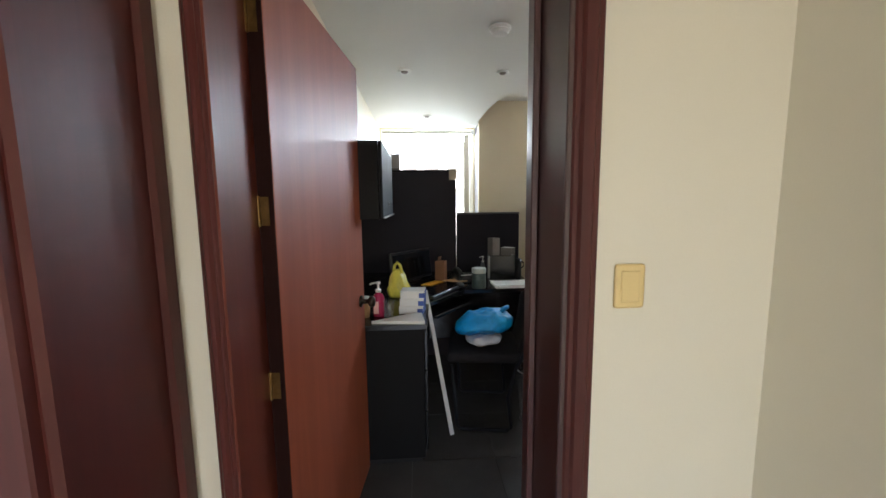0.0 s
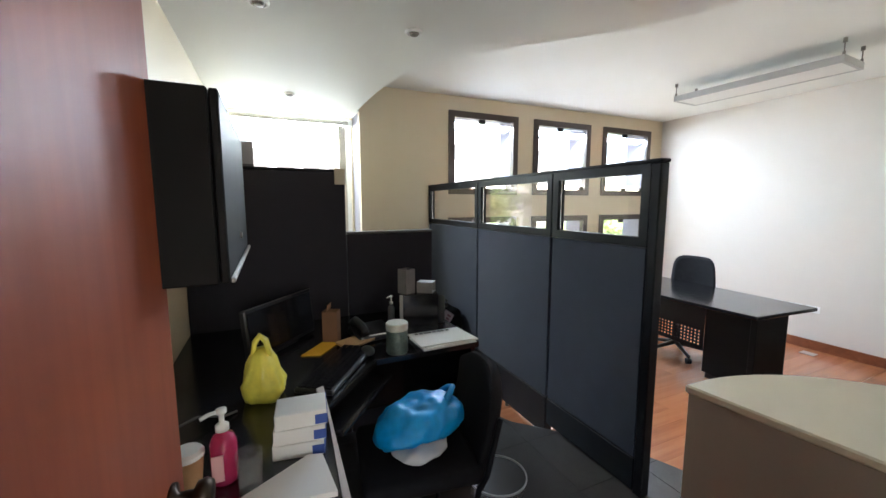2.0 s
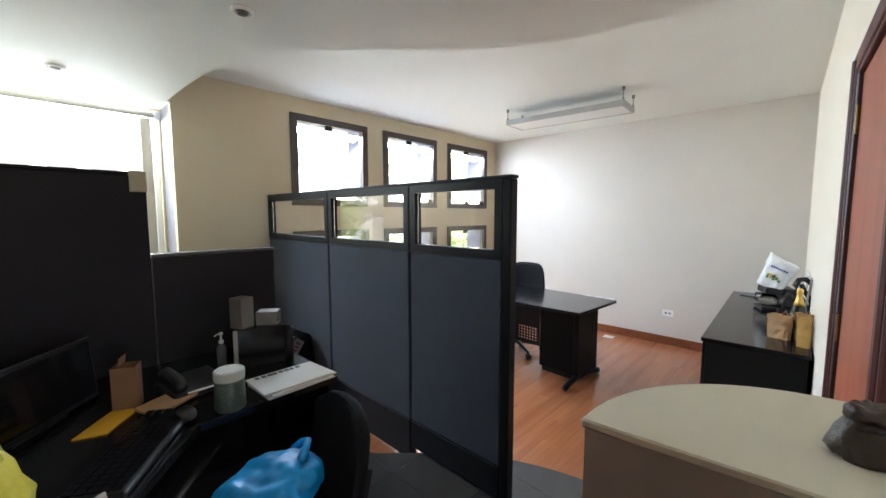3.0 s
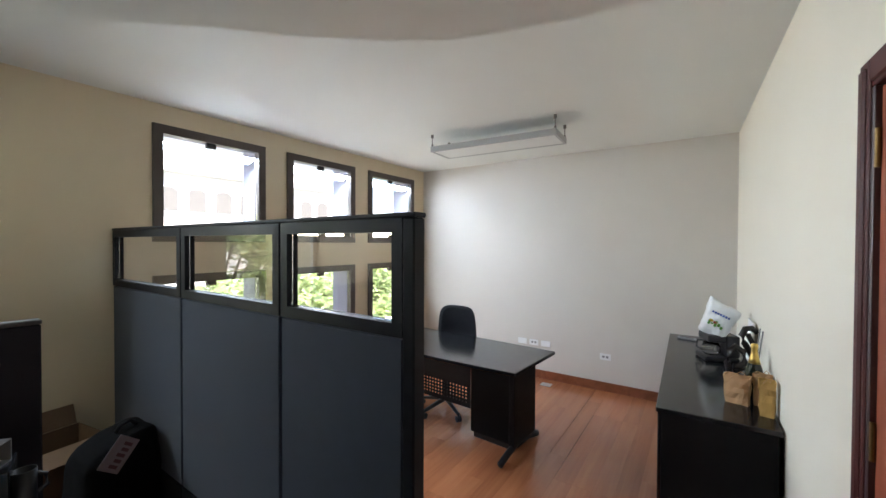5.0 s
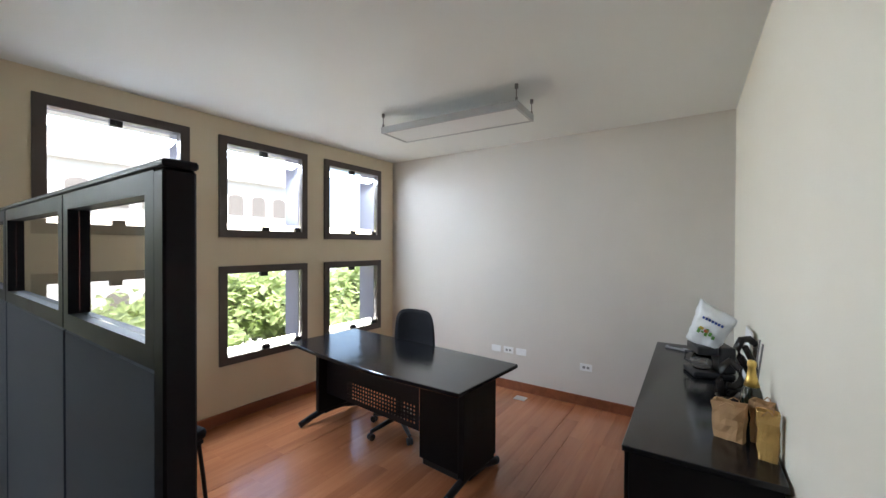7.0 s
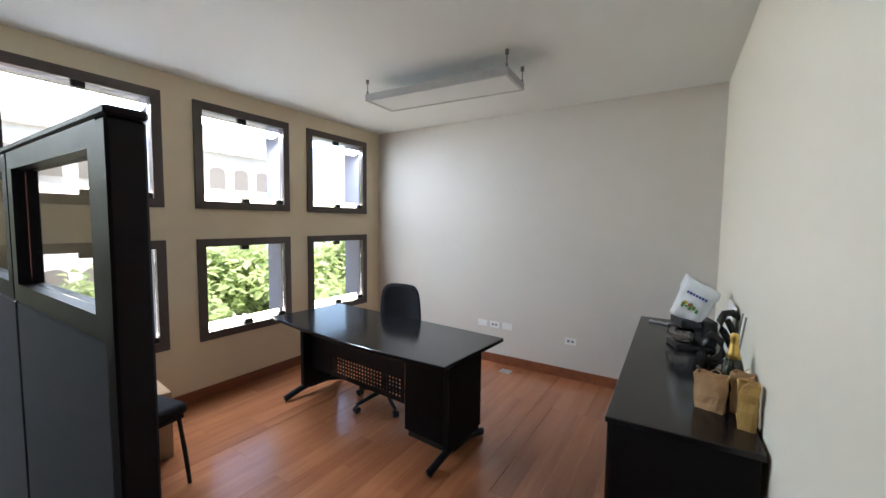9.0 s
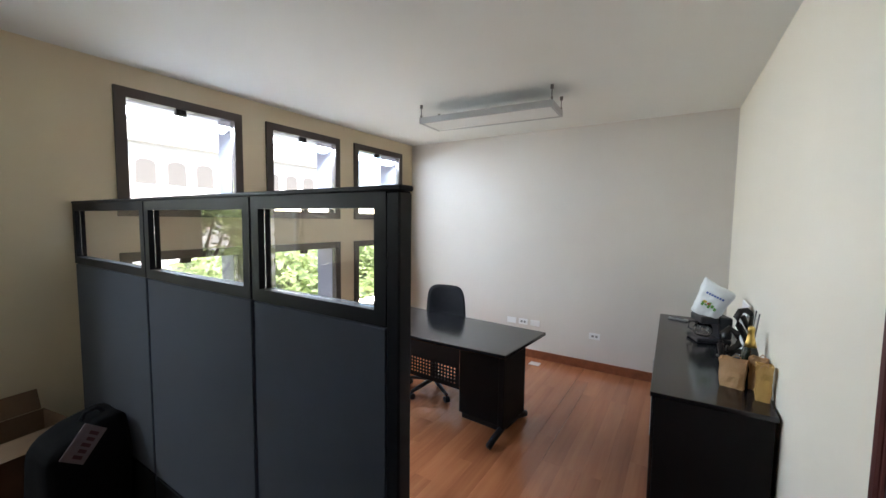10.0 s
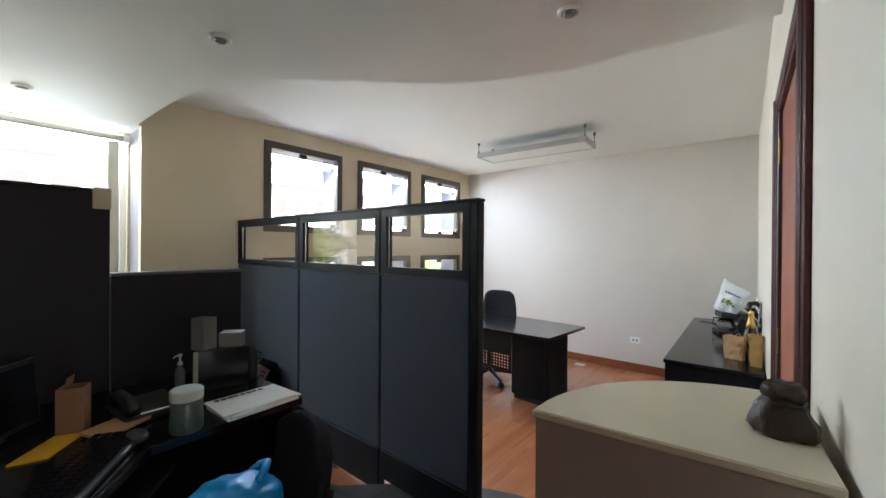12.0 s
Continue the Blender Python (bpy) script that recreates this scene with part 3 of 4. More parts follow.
# lighter top over a darker body: the fall of light is in the two colours
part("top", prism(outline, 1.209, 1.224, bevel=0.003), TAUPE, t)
part("body", prism(inner, STEP, 1.208), COUNTER_SHADED_SIDE, t)

# ---------- desk by the windows ----------
D = pose(3.86, 3.83, 0, 0, 0, -4.5)
t = thing("office_desk", "black office desk with a bowed front edge", "desk", D)
rim = [(0.35, -0.92), (0.35, 0.92)] + [(-0.36 - 0.06 * math.sin(math.pi * k / 16), 0.92 - 1.84 * k / 16) for k in range(17)]
part("tabletop", prism(rim, 0.717, 0.745, bevel=0.004), BLACK_LAM, t)
for y in (-0.78, 0.82):
    part("leg_panel", box(-0.15, 0.22, y - 0.024, y + 0.024, 0.09, 0.716, 0.004), MATT_BLACK, t)
    pts = [(-0.32 + 0.62 * k / 12, y, 0.03 + 0.06 * math.sin(math.pi * k / 12)) for k in range(13)]
    bm = tube(pts, 0.028, None, 10)
    for v in bm.verts:
        v.co.y = y + (v.co.y - y) * 0.8
    box(-0.08, 0.16, y - 0.02, y + 0.02, 0.06, 0.092, 0.0, bm)
    part("foot", bm, BLACK_METAL, t, "", True)
small_holes = [(-0.30 + 0.034 * i, -0.284 + 0.034 * i, 0.28 + 0.030 * j, 0.295 + 0.030 * j) for i in range(24) for j in range(5)]
part("modesty_panel", pierced(-0.34, 0.80, 0.24, 0.70, 0.0, 0.003, small_holes, pose(-0.06, 0, 0, 0, 0, 90)), BLACK_METAL, t, "black panel with a band of punched holes")
t = thing("desk_pedestal", "black drawer pedestal under the office desk", "pedestal", D)
part("body", box(-0.06, 0.34, -0.745, -0.339, 0.05, 0.715, 0.004), MATT_BLACK, t)
part("plinth", box(-0.04, 0.32, -0.73, -0.36, 0.0, 0.049), BLACK_PLASTIC, t)


def office_chair(m):
    t = thing("office_chair", "black fabric swivel chair tucked under the desk", "chair", m)
    part("seat", box(-0.24, 0.24, -0.24, 0.24, 0.44, 0.52, 0.035, segments=3), BLACK_FABRIC, t, "", True)
    bm = bmesh.new()
    bmesh.ops.create_grid(bm, x_segments=12, y_segments=12, size=1)
    own = bmesh.new()
    rows = []
    for j in range(13):
        row = []
        for i in range(13):
            u, v = i / 6 - 1, j / 6 - 1
            k = (abs(u) ** 5 + abs(v) ** 5) ** 0.2
            s = max(abs(u), abs(v)) / k if k > 1e-6 else 1
            uu, vv = u * s, v * s
            row.append((uu, vv))
        rows.append(row)
    bm.free()
    for side in (0, 1):
        vs = [[own.verts.new((0.26 + 0.05 * uu * uu * -1 + (0.055 * (1 - max(abs(u2) ** 6, abs(v2) ** 6)) if side else 0.0), uu * (0.235 - 0.035 * (vv + 1) / 2 * (vv + 1) / 2), 0.78 + vv * 0.225)) for (uu, vv), u2, v2 in ((rows[j][i], i / 6 - 1, j / 6 - 1) for i in range(13))] for j in range(13)]
        for j in range(12):
            for i in range(12):
                own.faces.new((vs[j][i], vs[j][i + 1], vs[j + 1][i + 1], vs[j + 1][i]))
    bmesh.ops.remove_doubles(own, verts=own.verts[:], dist=0.002)
    part("backrest", own, BLACK_FABRIC, t, "", True)
    part("back_stem", tube([(0.1, 0, 0.42), (0.28, 0, 0.43), (0.33, 0, 0.5), (0.32, 0, 0.75)], 0.018), BLACK_METAL, t)
    part("gas_lift", rod((0, 0, 0.1), (0, 0, 0.44), 0.025), BLACK_METAL, t)
    for k in range(5):
        a = 2 * math.pi * k / 5 + 0.35
        c, s = math.cos(a), math.sin(a)
        part("spoke", rod((0.02 * c, 0.02 * s, 0.12), (0.28 * c, 0.28 * s, 0.07), 0.024, None, 10, 0.015), BLACK_PLASTIC, t)
        bm = rod((0.28 * c - 0.02 * s, 0.28 * s + 0.02 * c, 0.028), (0.28 * c - 0.005 * s, 0.28 * s + 0.005 * c, 0.028), 0.028, None, 14)
        rod((0.28 * c + 0.02 * s, 0.28 * s - 0.02 * c, 0.028), (0.28 * c + 0.005 * s, 0.28 * s - 0.005 * c, 0.028), 0.028, bm, 14)
        rod((0.28 * c, 0.28 * s, 0.03), (0.28 * c, 0.28 * s, 0.075), 0.008, bm)
        part("castor", bm, BLACK_PLASTIC, t)
    return t


office_chair(pose(4.09, 3.96, 0, 0, 0, 2))

# ---------- credenza ----------
CM = SOUTH @ pose(3.33, 0.012, 0)
t = thing("credenza", "long black laminate sideboard along the wall", "sideboard", CM)
part("top", box(0.0, 2.06, 0.0, 0.53, 0.737, 0.763, 0.003), BLACK_LAM, t)
part("body", box(0.012, 2.048, 0.01, 0.505, 0.05, 0.736, 0.003), MATT_BLACK, t)
part("plinth", box(0.03, 2.03, 0.03, 0.47, 0.0, 0.049), BLACK_PLASTIC, t)
for k in range(4):
    part("door", box(0.015 + k * 0.508, 0.518 + k * 0.508, 0.506, 0.522, 0.055, 0.733, 0.002), BLACK_LAM, t)


# ---------- things at the workstation ----------
FILM = mat("thin_clear_plastic", (0.6, 0.62, 0.64), 0.25, vary=0.05)
FILM.node_tree.nodes["Principled BSDF"].inputs["Alpha"].default_value = 0.07
def soft(bm, amount, freq, seed=0.0):
    """Crumples a body."""
    for v in bm.verts:
        p = v.co * freq + Vector((seed, seed * 2, seed * 3))
        v.co += Vector((noise.noise(p), noise.noise(p + Vector((9, 0, 0))), noise.noise(p + Vector((0, 9, 0))))) * amount
    return bm


def ball(rx, ry, rz, level=4, z=0.0):
    bm = bmesh.new()
    bmesh.ops.create_icosphere(bm, subdivisions=level, radius=1.0)
    for v in bm.verts:
        v.co = Vector((v.co.x * rx, v.co.y * ry, v.co.z * rz + z))
    return bm


def paper_stack(name, label, corners, z0, h, material):
    bm = prism(corners, z0, z0 + h)
    return tagged(part(name, bm, material), label, "paper")


# monitor and keyboard
t = thing("monitor", "black flat computer monitor, switched off", "monitor", pose(0.335, 3.325, TOP, 0, 0, 50))
part("stand", box(-0.10, 0.10, 0.01, 0.13, 0.0, 0.012, 0.004), BLACK_PLASTIC, t)
part("neck", box(-0.025, 0.025, 0.05, 0.075, 0.012, 0.14, 0.003), BLACK_PLASTIC, t)
s = part("screen", box(-0.225, 0.225, 0.0, 0.03, 0.016, 0.236, 0.005, None, pose(0, 0, 0, -6, 0, 0)), BLACK_PLASTIC, t)
part("display", box(-0.212, 0.212, -0.003, -0.0005, 0.034, 0.223, 0.0, None, pose(0, 0, 0, -6, 0, 0)), SCREEN, s)
part("top_rim", box(-0.222, 0.222, -0.001, 0.012, 0.236, 0.2385, 0.0, None, pose(0, 0, 0, -6, 0, 0)), STEEL, s)
t = thing("keyboard", "black computer keyboard on the desk", "keyboard", pose(0.515, 2.985, TOP, 0, 0, 57))
part("case", box(-0.215, 0.215, -0.075, 0.075, 0.0, 0.02, 0.005), BLACK_PLASTIC, t)
bm = bmesh.new()
for i in range(18):
    for j in range(5):
        box(-0.205 + i * 0.023, -0.186 + i * 0.023, -0.063 + j * 0.026, -0.041 + j * 0.026, 0.02, 0.026, 0.0, bm)
part("keys", bm, BLACK_LAM, t)
t = thing("telephone", "black desk telephone behind the jar", "telephone", pose(0.74, 3.33, TOP, 0, 0, 10))
bm = box(-0.1, 0.1, -0.09, 0.09, 0.0, 0.05, 0.01)
for v in bm.verts:
    if v.co.z > 0.03 and v.co.y < 0:
        v.co.z -= 0.02
part("body", bm, BLACK_PLASTIC, t)
part("handset", tube([(-0.07, -0.085, 0.05), (-0.07, -0.05, 0.072), (-0.07, 0.05, 0.082), (-0.07, 0.085, 0.06)], 0.02), BLACK_PLASTIC, t, "", True)

# yellow bag
t = thing("yellow_bag", "tied yellow plastic shopping bag standing on the desk", "bag", pose(0.24, 2.86, TOP))
bm = lathe([(0.0, 0.002), (0.058, 0.004), (0.072, 0.025), (0.07, 0.06), (0.062, 0.10), (0.05, 0.135), (0.038, 0.16), (0.026, 0.178), (0.0, 0.182)], 48, wobble=0.2)
part("sack", soft(soft(bm, 0.012, 16, 2.0), 0.006, 45, 7.0), YELLOW_BAG, t, "", True)
for s in (-1, 1):
    bm = tube([(-0.027, s * 0.014, 0.155), (-0.021, s * 0.013, 0.20), (-0.004, s * 0.010 + 0.004, 0.222), (0.014, s * 0.012, 0.205), (0.026, s * 0.014, 0.155)], 0.009)
    part("handle", bm, YELLOW_BAG, t, "", True)

# tissue boxes
for k in range(3):
    t = thing("tissue_box", "small white and blue tissue box in a stack", "box", pose(0.335 + 0.003 * k, 2.515 - 0.002 * k, TOP + 0.0425 * k + 0.0005 * (k + 1), 0, 0, -9 + 2 * k), "stacked tissue boxes")
    part("carton", box(-0.065, 0.065, -0.05, 0.05, 0.0, 0.041, 0.002), PAPER, t)
    part("blue_end", box(0.0655, 0.067, -0.048, 0.049, 0.001, 0.04), BLUE_INK, t, "blue printed end")
    part("blue_corner", prism([(0.035, -0.0505), (0.0655, -0.0505), (0.0655, -0.0515), (0.035, -0.0515)], 0.004, 0.03), BLUE_INK, t)


def pump_bottle(x, y, z, r, h, material, label):
    t = thing("pump_bottle", label, "bottle", pose(x, y, z, 0, 0, 200))
    part("body", lathe([(r * 0.9, 0.0), (r, 0.006), (r, h * 0.7), (r * 0.75, h * 0.82), (r * 0.4, h * 0.86), (r * 0.4, h * 0.9)], 24), material, t, "", True)
    bm = lathe([(r * 0.5, h * 0.9), (r * 0.5, h), (r * 0.2, h * 1.02), (r * 0.2, h * 1.18), (r * 0.4, h * 1.2), (r * 0.4, h * 1.27), (0.0, h * 1.29)], 16)
    tube([(0, 0, h * 1.235), (r * 0.9, 0, h * 1.24), (r * 1.5, 0, h * 1.2)], r * 0.16, bm)
    part("pump", bm, WHITE_PLASTIC, t, "white pump head", True)
    return t


gel = pump_bottle(0.158, 2.455, TOP, 0.03, 0.145, PINK, "clear bottle of pink hand gel with a white pump")
part("gel_label", box(-0.003, 0.022, 0.0, 0.002, 0.02, 0.085, 0.0, None, pose(0.012, 0.03, 0, 0, 0, -20)), mat("pale_pink_label", (0.75, 0.42, 0.42), 0.4), gel, "pale pink label")
t = thing("drinking_glass", "empty clear drinking glass", "glass", pose(0.216, 2.388, TOP))
part("tumbler", lathe([(0.025, 0.0), (0.03, 0.1), (0.028, 0.1), (0.0235, 0.008), (0.0, 0.008)], 28), FILM, t, "", True)
t = thing("paper_cup", "small kraft and white paper cup", "cup", pose(0.085, 2.44, TOP))
part("cup", lathe([(0.025, 0.0), (0.034, 0.09), (0.032, 0.09), (0.024, 0.004), (0.0, 0.004)], 20), KRAFT, t, "", True)
part("lid", lathe([(0.036, 0.091), (0.036, 0.1), (0.03, 0.108), (0.0, 0.108)], 20), WHITE_PLASTIC, t)
paper_stack("folded_paper", "white folded paper wedge on the desk corner", [(0.135, 2.315), (0.40, 2.285), (0.385, 2.44), (0.35, 2.45)], TOP + 0.0005, 0.014, PAPER)

# jar, papers, steel things
t = thing("jar", "plastic jar of green powder with a white lid", "jar", pose(0.79, 3.065, TOP))
part("tub", lathe([(0.045, 0.0), (0.05, 0.008), (0.048, 0.1), (0.044, 0.108)], 32), mat("green_contents", (0.09, 0.12, 0.105), 0.3, vary=0.3, scale=60), t, "", True)
part("lid", lathe([(0.049, 0.108), (0.05, 0.112), (0.05, 0.138), (0.046, 0.142), (0.0, 0.142)], 32), mat("frosted_lid", (0.55, 0.58, 0.55), 0.35), t)
part("straw", rod((-0.12, 0.03, 0.085), (-0.04, 0.02, 0.09), 0.003), WHITE_PLASTIC, t)
for k, (dx, dy, r) in enumerate(((0.0, 0.0, 0), (0.012, 0.006, 3), (-0.006, 0.012, -2))):
    m = pose(1.04 + dx, 3.115 + dy, TOP + 0.006 * k + 0.0005 * (k + 1), 0, 0, 2 + r)
    tagged(part("paper_sheet", box(-0.14, 0.14, -0.095, 0.095, 0.0, 0.0055, 0.0005, None, m), PAPER), "pile of white printed sheets on the desk", "paper", "sheets on the desk")
m = pose(1.034, 3.127, TOP + 0.0205, 0, 0, 0)
bm = bmesh.new()
for k in range(8):
    box(-0.11 + 0.024 * k, -0.095 + 0.024 * k + (k % 3) * 0.003, 0.06, 0.08, 0.0, 0.0008, 0.0, bm, m)
tagged(part("printed_letters", bm, BLACK_PLASTIC), "row of black letter marks on the paper", "print")
t = thing("document_box", "black document box on the desk with a pale edge", "box", pose(1.035, 3.44, TOP, 0, 0, -14))
part("box_body", box(-0.105, 0.105, -0.065, 0.065, 0.0, 0.178, 0.003), BLACK_LAM, t)
part("pale_edge", box(-0.109, -0.092, -0.069, -0.0655, 0.0, 0.178), mat("grey_edge", (0.4, 0.4, 0.4), 0.4), t)
BOX_STEEL = mat("dull_brushed_metal", (0.30, 0.285, 0.28), 0.42, 0.5, vary=0.12, scale=14, fine=240, bump=0.08)
t = thing("steel_holder", "tall square brushed metal box with an open top", "pen holder", pose(0.968, 3.445, TOP + 0.1785, 0, 0, -14))
part("cup", pierced(-0.034, 0.034, -0.034, 0.034, 0.0, 0.135, [(-0.031, 0.031, -0.031, 0.031)], pose(0, 0, 0, 0, 0, 38) @ pose(0, 0, 0.135, -90, 0, 0)), BOX_STEEL, t)
part("bottom", box(-0.0305, 0.0305, -0.0305, 0.0305, 0.001, 0.004, 0.0, None, pose(0, 0, 0, 0, 0, 38)), BOX_STEEL, t)
t = thing("metal_box", "small square brushed metal box lying on its side", "box", pose(1.078, 3.425, TOP + 0.1785, 0, 0, 52))
part("case", pierced(-0.036, 0.036, 0.0, 0.06, -0.045, 0.045, [(-0.033, 0.033, 0.003, 0.057)]), BOX_STEEL, t)
part("bottom", box(-0.0325, 0.0325, 0.036, 0.04, 0.0035, 0.0565), BLACK_PLASTIC, t)
pump_bottle(0.885, 3.47, TOP, 0.02, 0.13, mat("clear_grey_gel", (0.15, 0.16, 0.17), 0.2), "small grey gel bottle with a white pump")
t = thing("mug", "black mug beside the document box", "mug", pose(1.155, 3.40, TOP))
part("cup", lathe([(0.022, 0.0), (0.025, 0.008), (0.025, 0.15), (0.022, 0.15), (0.021, 0.01), (0.0, 0.01)], 24), BLACK_PLASTIC, t, "", True)
part("handle", tube([(0.024, 0, 0.13), (0.042, 0, 0.12), (0.044, 0, 0.09), (0.024, 0, 0.075)], 0.006), BLACK_PLASTIC, t)
tagged(part("envelope", prism([(0.385, 3.19), (0.50, 3.335), (0.56, 3.285), (0.465, 3.16)], TOP + 0.0005, TOP + 0.006), ENVELOPE), "bright yellow envelope on the desk", "envelope")
BROWN_PAPER = mat("brown_packing_paper", (0.23, 0.115, 0.06), 0.85, vary=0.15, scale=12, fine=200, bump=0.25)
t = thing("kraft_box", "open brown kraft paper box standing on the desk", "box", pose(0.54, 3.335, TOP, 0, 0, -25))
part("box_body", pierced(-0.036, 0.036, -0.03, 0.03, 0.0, 0.155, [(-0.033, 0.033, -0.027, 0.027)], pose(0, 0, 0.155, -90, 0, 0)), BROWN_PAPER, t)
part("flap", box(-0.036, -0.033, -0.03, 0.03, 0.156, 0.185, 0.0, None, pose(0, 0, 0, 0, 8, 0)), BROWN_PAPER, t)
tagged(part("kraft_sheet", soft(prism([(0.545, 3.255), (0.665, 3.315), (0.735, 3.24), (0.585, 3.135)], TOP + 0.012, TOP + 0.022), 0.004, 20), KRAFT), "crumpled flat kraft paper bag", "paper bag")
tagged(part("mouse", soft(ball(0.03, 0.05, 0.018, 3, TOP + 0.019), 0.0, 1), BLACK_PLASTIC, None, "", True), "small black computer mouse on the desk", "mouse")
bpy.data.objects["mouse"].location = (0.66, 3.09, 0)
t = tagged(part("desk_cable", tube([(WEST + 0.01, 2.62, TOP + 0.006), (-0.02, 2.68, TOP + 0.03), (0.06, 2.74, TOP + 0.035), (0.13, 2.76, TOP + 0.012), (0.16, 2.79, TOP + 0.005)], 0.004), mat("grey_cable", (0.12, 0.12, 0.12), 0.5)), "thin grey cable curling over the desk", "cable")
t = thing("clip_sign", "small grey bracket standing on the tall screen", "bracket", pose(0.19, 3.765, 1.7525))
part("plate", prism([(-0.035, 0.0), (0.035, 0.0), (0.035, 0.13), (-0.035, 0.13)], -0.004, 0.004, None, Matrix.Rotation(radians(90), 4, "X")), mat("bracket_grey", (0.28, 0.28, 0.3), 0.5), t)
part("lip", box(-0.035, 0.035, -0.02, 0.02, 0.0, 0.012), mat("bracket_dark", (0.08, 0.08, 0.09), 0.5), t)
tagged(part("aluminium_strip", box(-0.012, 0.012, -0.004, 0.004, 0.0, 0.815, 0.001, None, look((0.41, 2.70, 0.955), (0.556, 2.395, STEP)) @ pose(0, 0, 0, 180, 0, 0)), mat("white_aluminium", (0.62, 0.63, 0.65), 0.35, 0.2)), "long white aluminium strip leaning on the desk", "strip")

# visitor chair with bags
t = thing("visitor_chair", "black padded visitor chair on a bent tube base", "chair", pose(0.775, 2.795, STEP, 0, 0, -8) @ Matrix.Diagonal((1, 1, 1.065, 1)))
part("seat", box(-0.22, 0.22, -0.215, 0.215, 0.385, 0.445, 0.025, segments=3), BLACK_FABRIC, t, "", True)
bm = box(-0.025, 0.025, -0.19, 0.19, 0.0, 0.36, 0.02, segments=2)
bmesh.ops.subdivide_edges(bm, edges=bm.edges[:], cuts=5, use_grid_fill=True)
for v in bm.verts:
    up, across = v.co.z / 0.36, v.co.y / 0.19
    v.co.z -= 0.07 * abs(across) ** 3 * up
    v.co.x += 0.03 * across * across * -1 + 0.012 * math.sin(up * math.pi)
bmesh.ops.transform(bm, matrix=pose(0.235, 0, 0.40, 0, 12, 0), verts=bm.verts[:])
part("backrest", bm, BLACK_FABRIC, t, "", True)
for s in (-1, 1):
    y = s * 0.215
    pts = [(0.27, y, 0.62), (0.22, y, 0.42), (0.19, y, 0.375), (0.14, y * 1.05, 0.2), (0.16, y * 1.08, 0.03), (0.14, y * 1.08, 0.012), (-0.14, y * 1.08, 0.012), (-0.16, y * 1.08, 0.03), (-0.17, y * 1.03, 0.2), (-0.19, y, 0.38)]
    part("leg", tube(pts, 0.011), BLACK_METAL, t, "", True)
t = thing("blue_bag", "bulging sky-blue plastic bag on the visitor chair", "bag", pose(0.775, 2.735, 0.645, 0, 0, 10))
bm = ball(0.185, 0.13, 0.085, 5, 0.095)
for v in bm.verts:
    if v.co.z < 0.05:
        v.co.x *= 0.55 + 0.45 * max(0.0, v.co.z) / 0.05
        v.co.y *= 0.6 + 0.4 * max(0.0, v.co.z) / 0.05
    v.co.z += 0.10 * v.co.x * (1 if v.co.z > 0.06 else 0.4)
part("sack", soft(soft(bm, 0.022, 9, 1.0), 0.009, 28, 4.0), BLUE_BAG, t, "", True)
for yy in (0.0,):
    part("handle", tube([(0.09, yy - 0.04, 0.16), (0.12, yy - 0.03, 0.178), (0.15, yy, 0.178), (0.15, yy + 0.03, 0.165), (0.12, yy + 0.04, 0.15)], 0.013), BLUE_BAG, t, "", True)
t = tagged(part("white_bag", soft(ball(0.115, 0.10, 0.04, 4, 0.64), 0.014, 20), mat("white_plastic_film", (0.7, 0.72, 0.75), 0.3, vary=0.1), None, "", True), "crumpled white plastic bag under the blue one", "bag")
t.location = (0.765, 2.73, 0)

# waste bin
t = thing("waste_bin", "transparent plastic waste bin standing on the floor", "bin", pose(1.082, 2.67, STEP) @ Matrix.Scale(1.07, 4))
part("bucket", lathe([(0.085, 0.0), (0.112, 0.31), (0.109, 0.31), (0.083, 0.004), (0.0, 0.004)], 36), FILM, t, "", True)
part("rim", lathe([(0.109, 0.310), (0.114, 0.310), (0.114, 0.316), (0.109, 0.316), (0.109, 0.310)], 36, caps=False), mat("grey_bin_rim", (0.42, 0.42, 0.42), 0.4), t)
part("base_ring", lathe([(0.08, 0.001), (0.088, 0.001), (0.089, 0.014), (0.08, 0.014), (0.08, 0.001)], 36, caps=False), BLACK_PLASTIC, t)

# dark bag on the counter
t = thing("dark_pouch", "crumpled dark brown leather pouch on the counter", "bag", pose(1.132, 1.530, 1.2245, 0, 0, 8) @ Matrix.Scale(0.80, 4))
bm = lathe([(0.046, 0.0), (0.054, 0.008), (0.055, 0.022), (0.051, 0.038), (0.045, 0.052), (0.037, 0.064), (0.030, 0.070), (0.036, 0.078), (0.037, 0.088), (0.028, 0.098), (0.012, 0.096), (0.0, 0.094)], 40, wobble=0.25)
for v in bm.verts:
    v.co.x *= 0.72
    v.co.y *= 0.92
part("pouch", soft(soft(bm, 0.008, 25, 3.0), 0.006, 70, 8.0), mat("dark_leather", (0.045, 0.029, 0.022), 0.45, vary=0.2, scale=20, fine=200, bump=0.5), t, "", True)
part("strap", tube([(-0.026, 0.02, 0.062), (-0.034, 0.0, 0.066), (-0.026, -0.022, 0.064), (0.0, -0.033, 0.066)], 0.004), BLACK_PLASTIC, t)

# black bag and brown carton in the corner by the glazed partition
BAG_CLOTH = mat("black_bag_cloth", (0.006, 0.006, 0.007), 0.9, vary=0.25, scale=14, fine=400, bump=0.4, spec=0.1)
t = thing("backpack", "black soft bag with a white printed patch, slumped by the partition", "bag", pose(1.66, 4.56, 0.0, 0, 0, 8))
bm = box(-0.18, 0.18, -0.15, 0.15, 0.0, 0.61, 0.06, segments=3)
bmesh.ops.subdivide_edges(bm, edges=bm.edges[:], cuts=2, use_grid_fill=True)
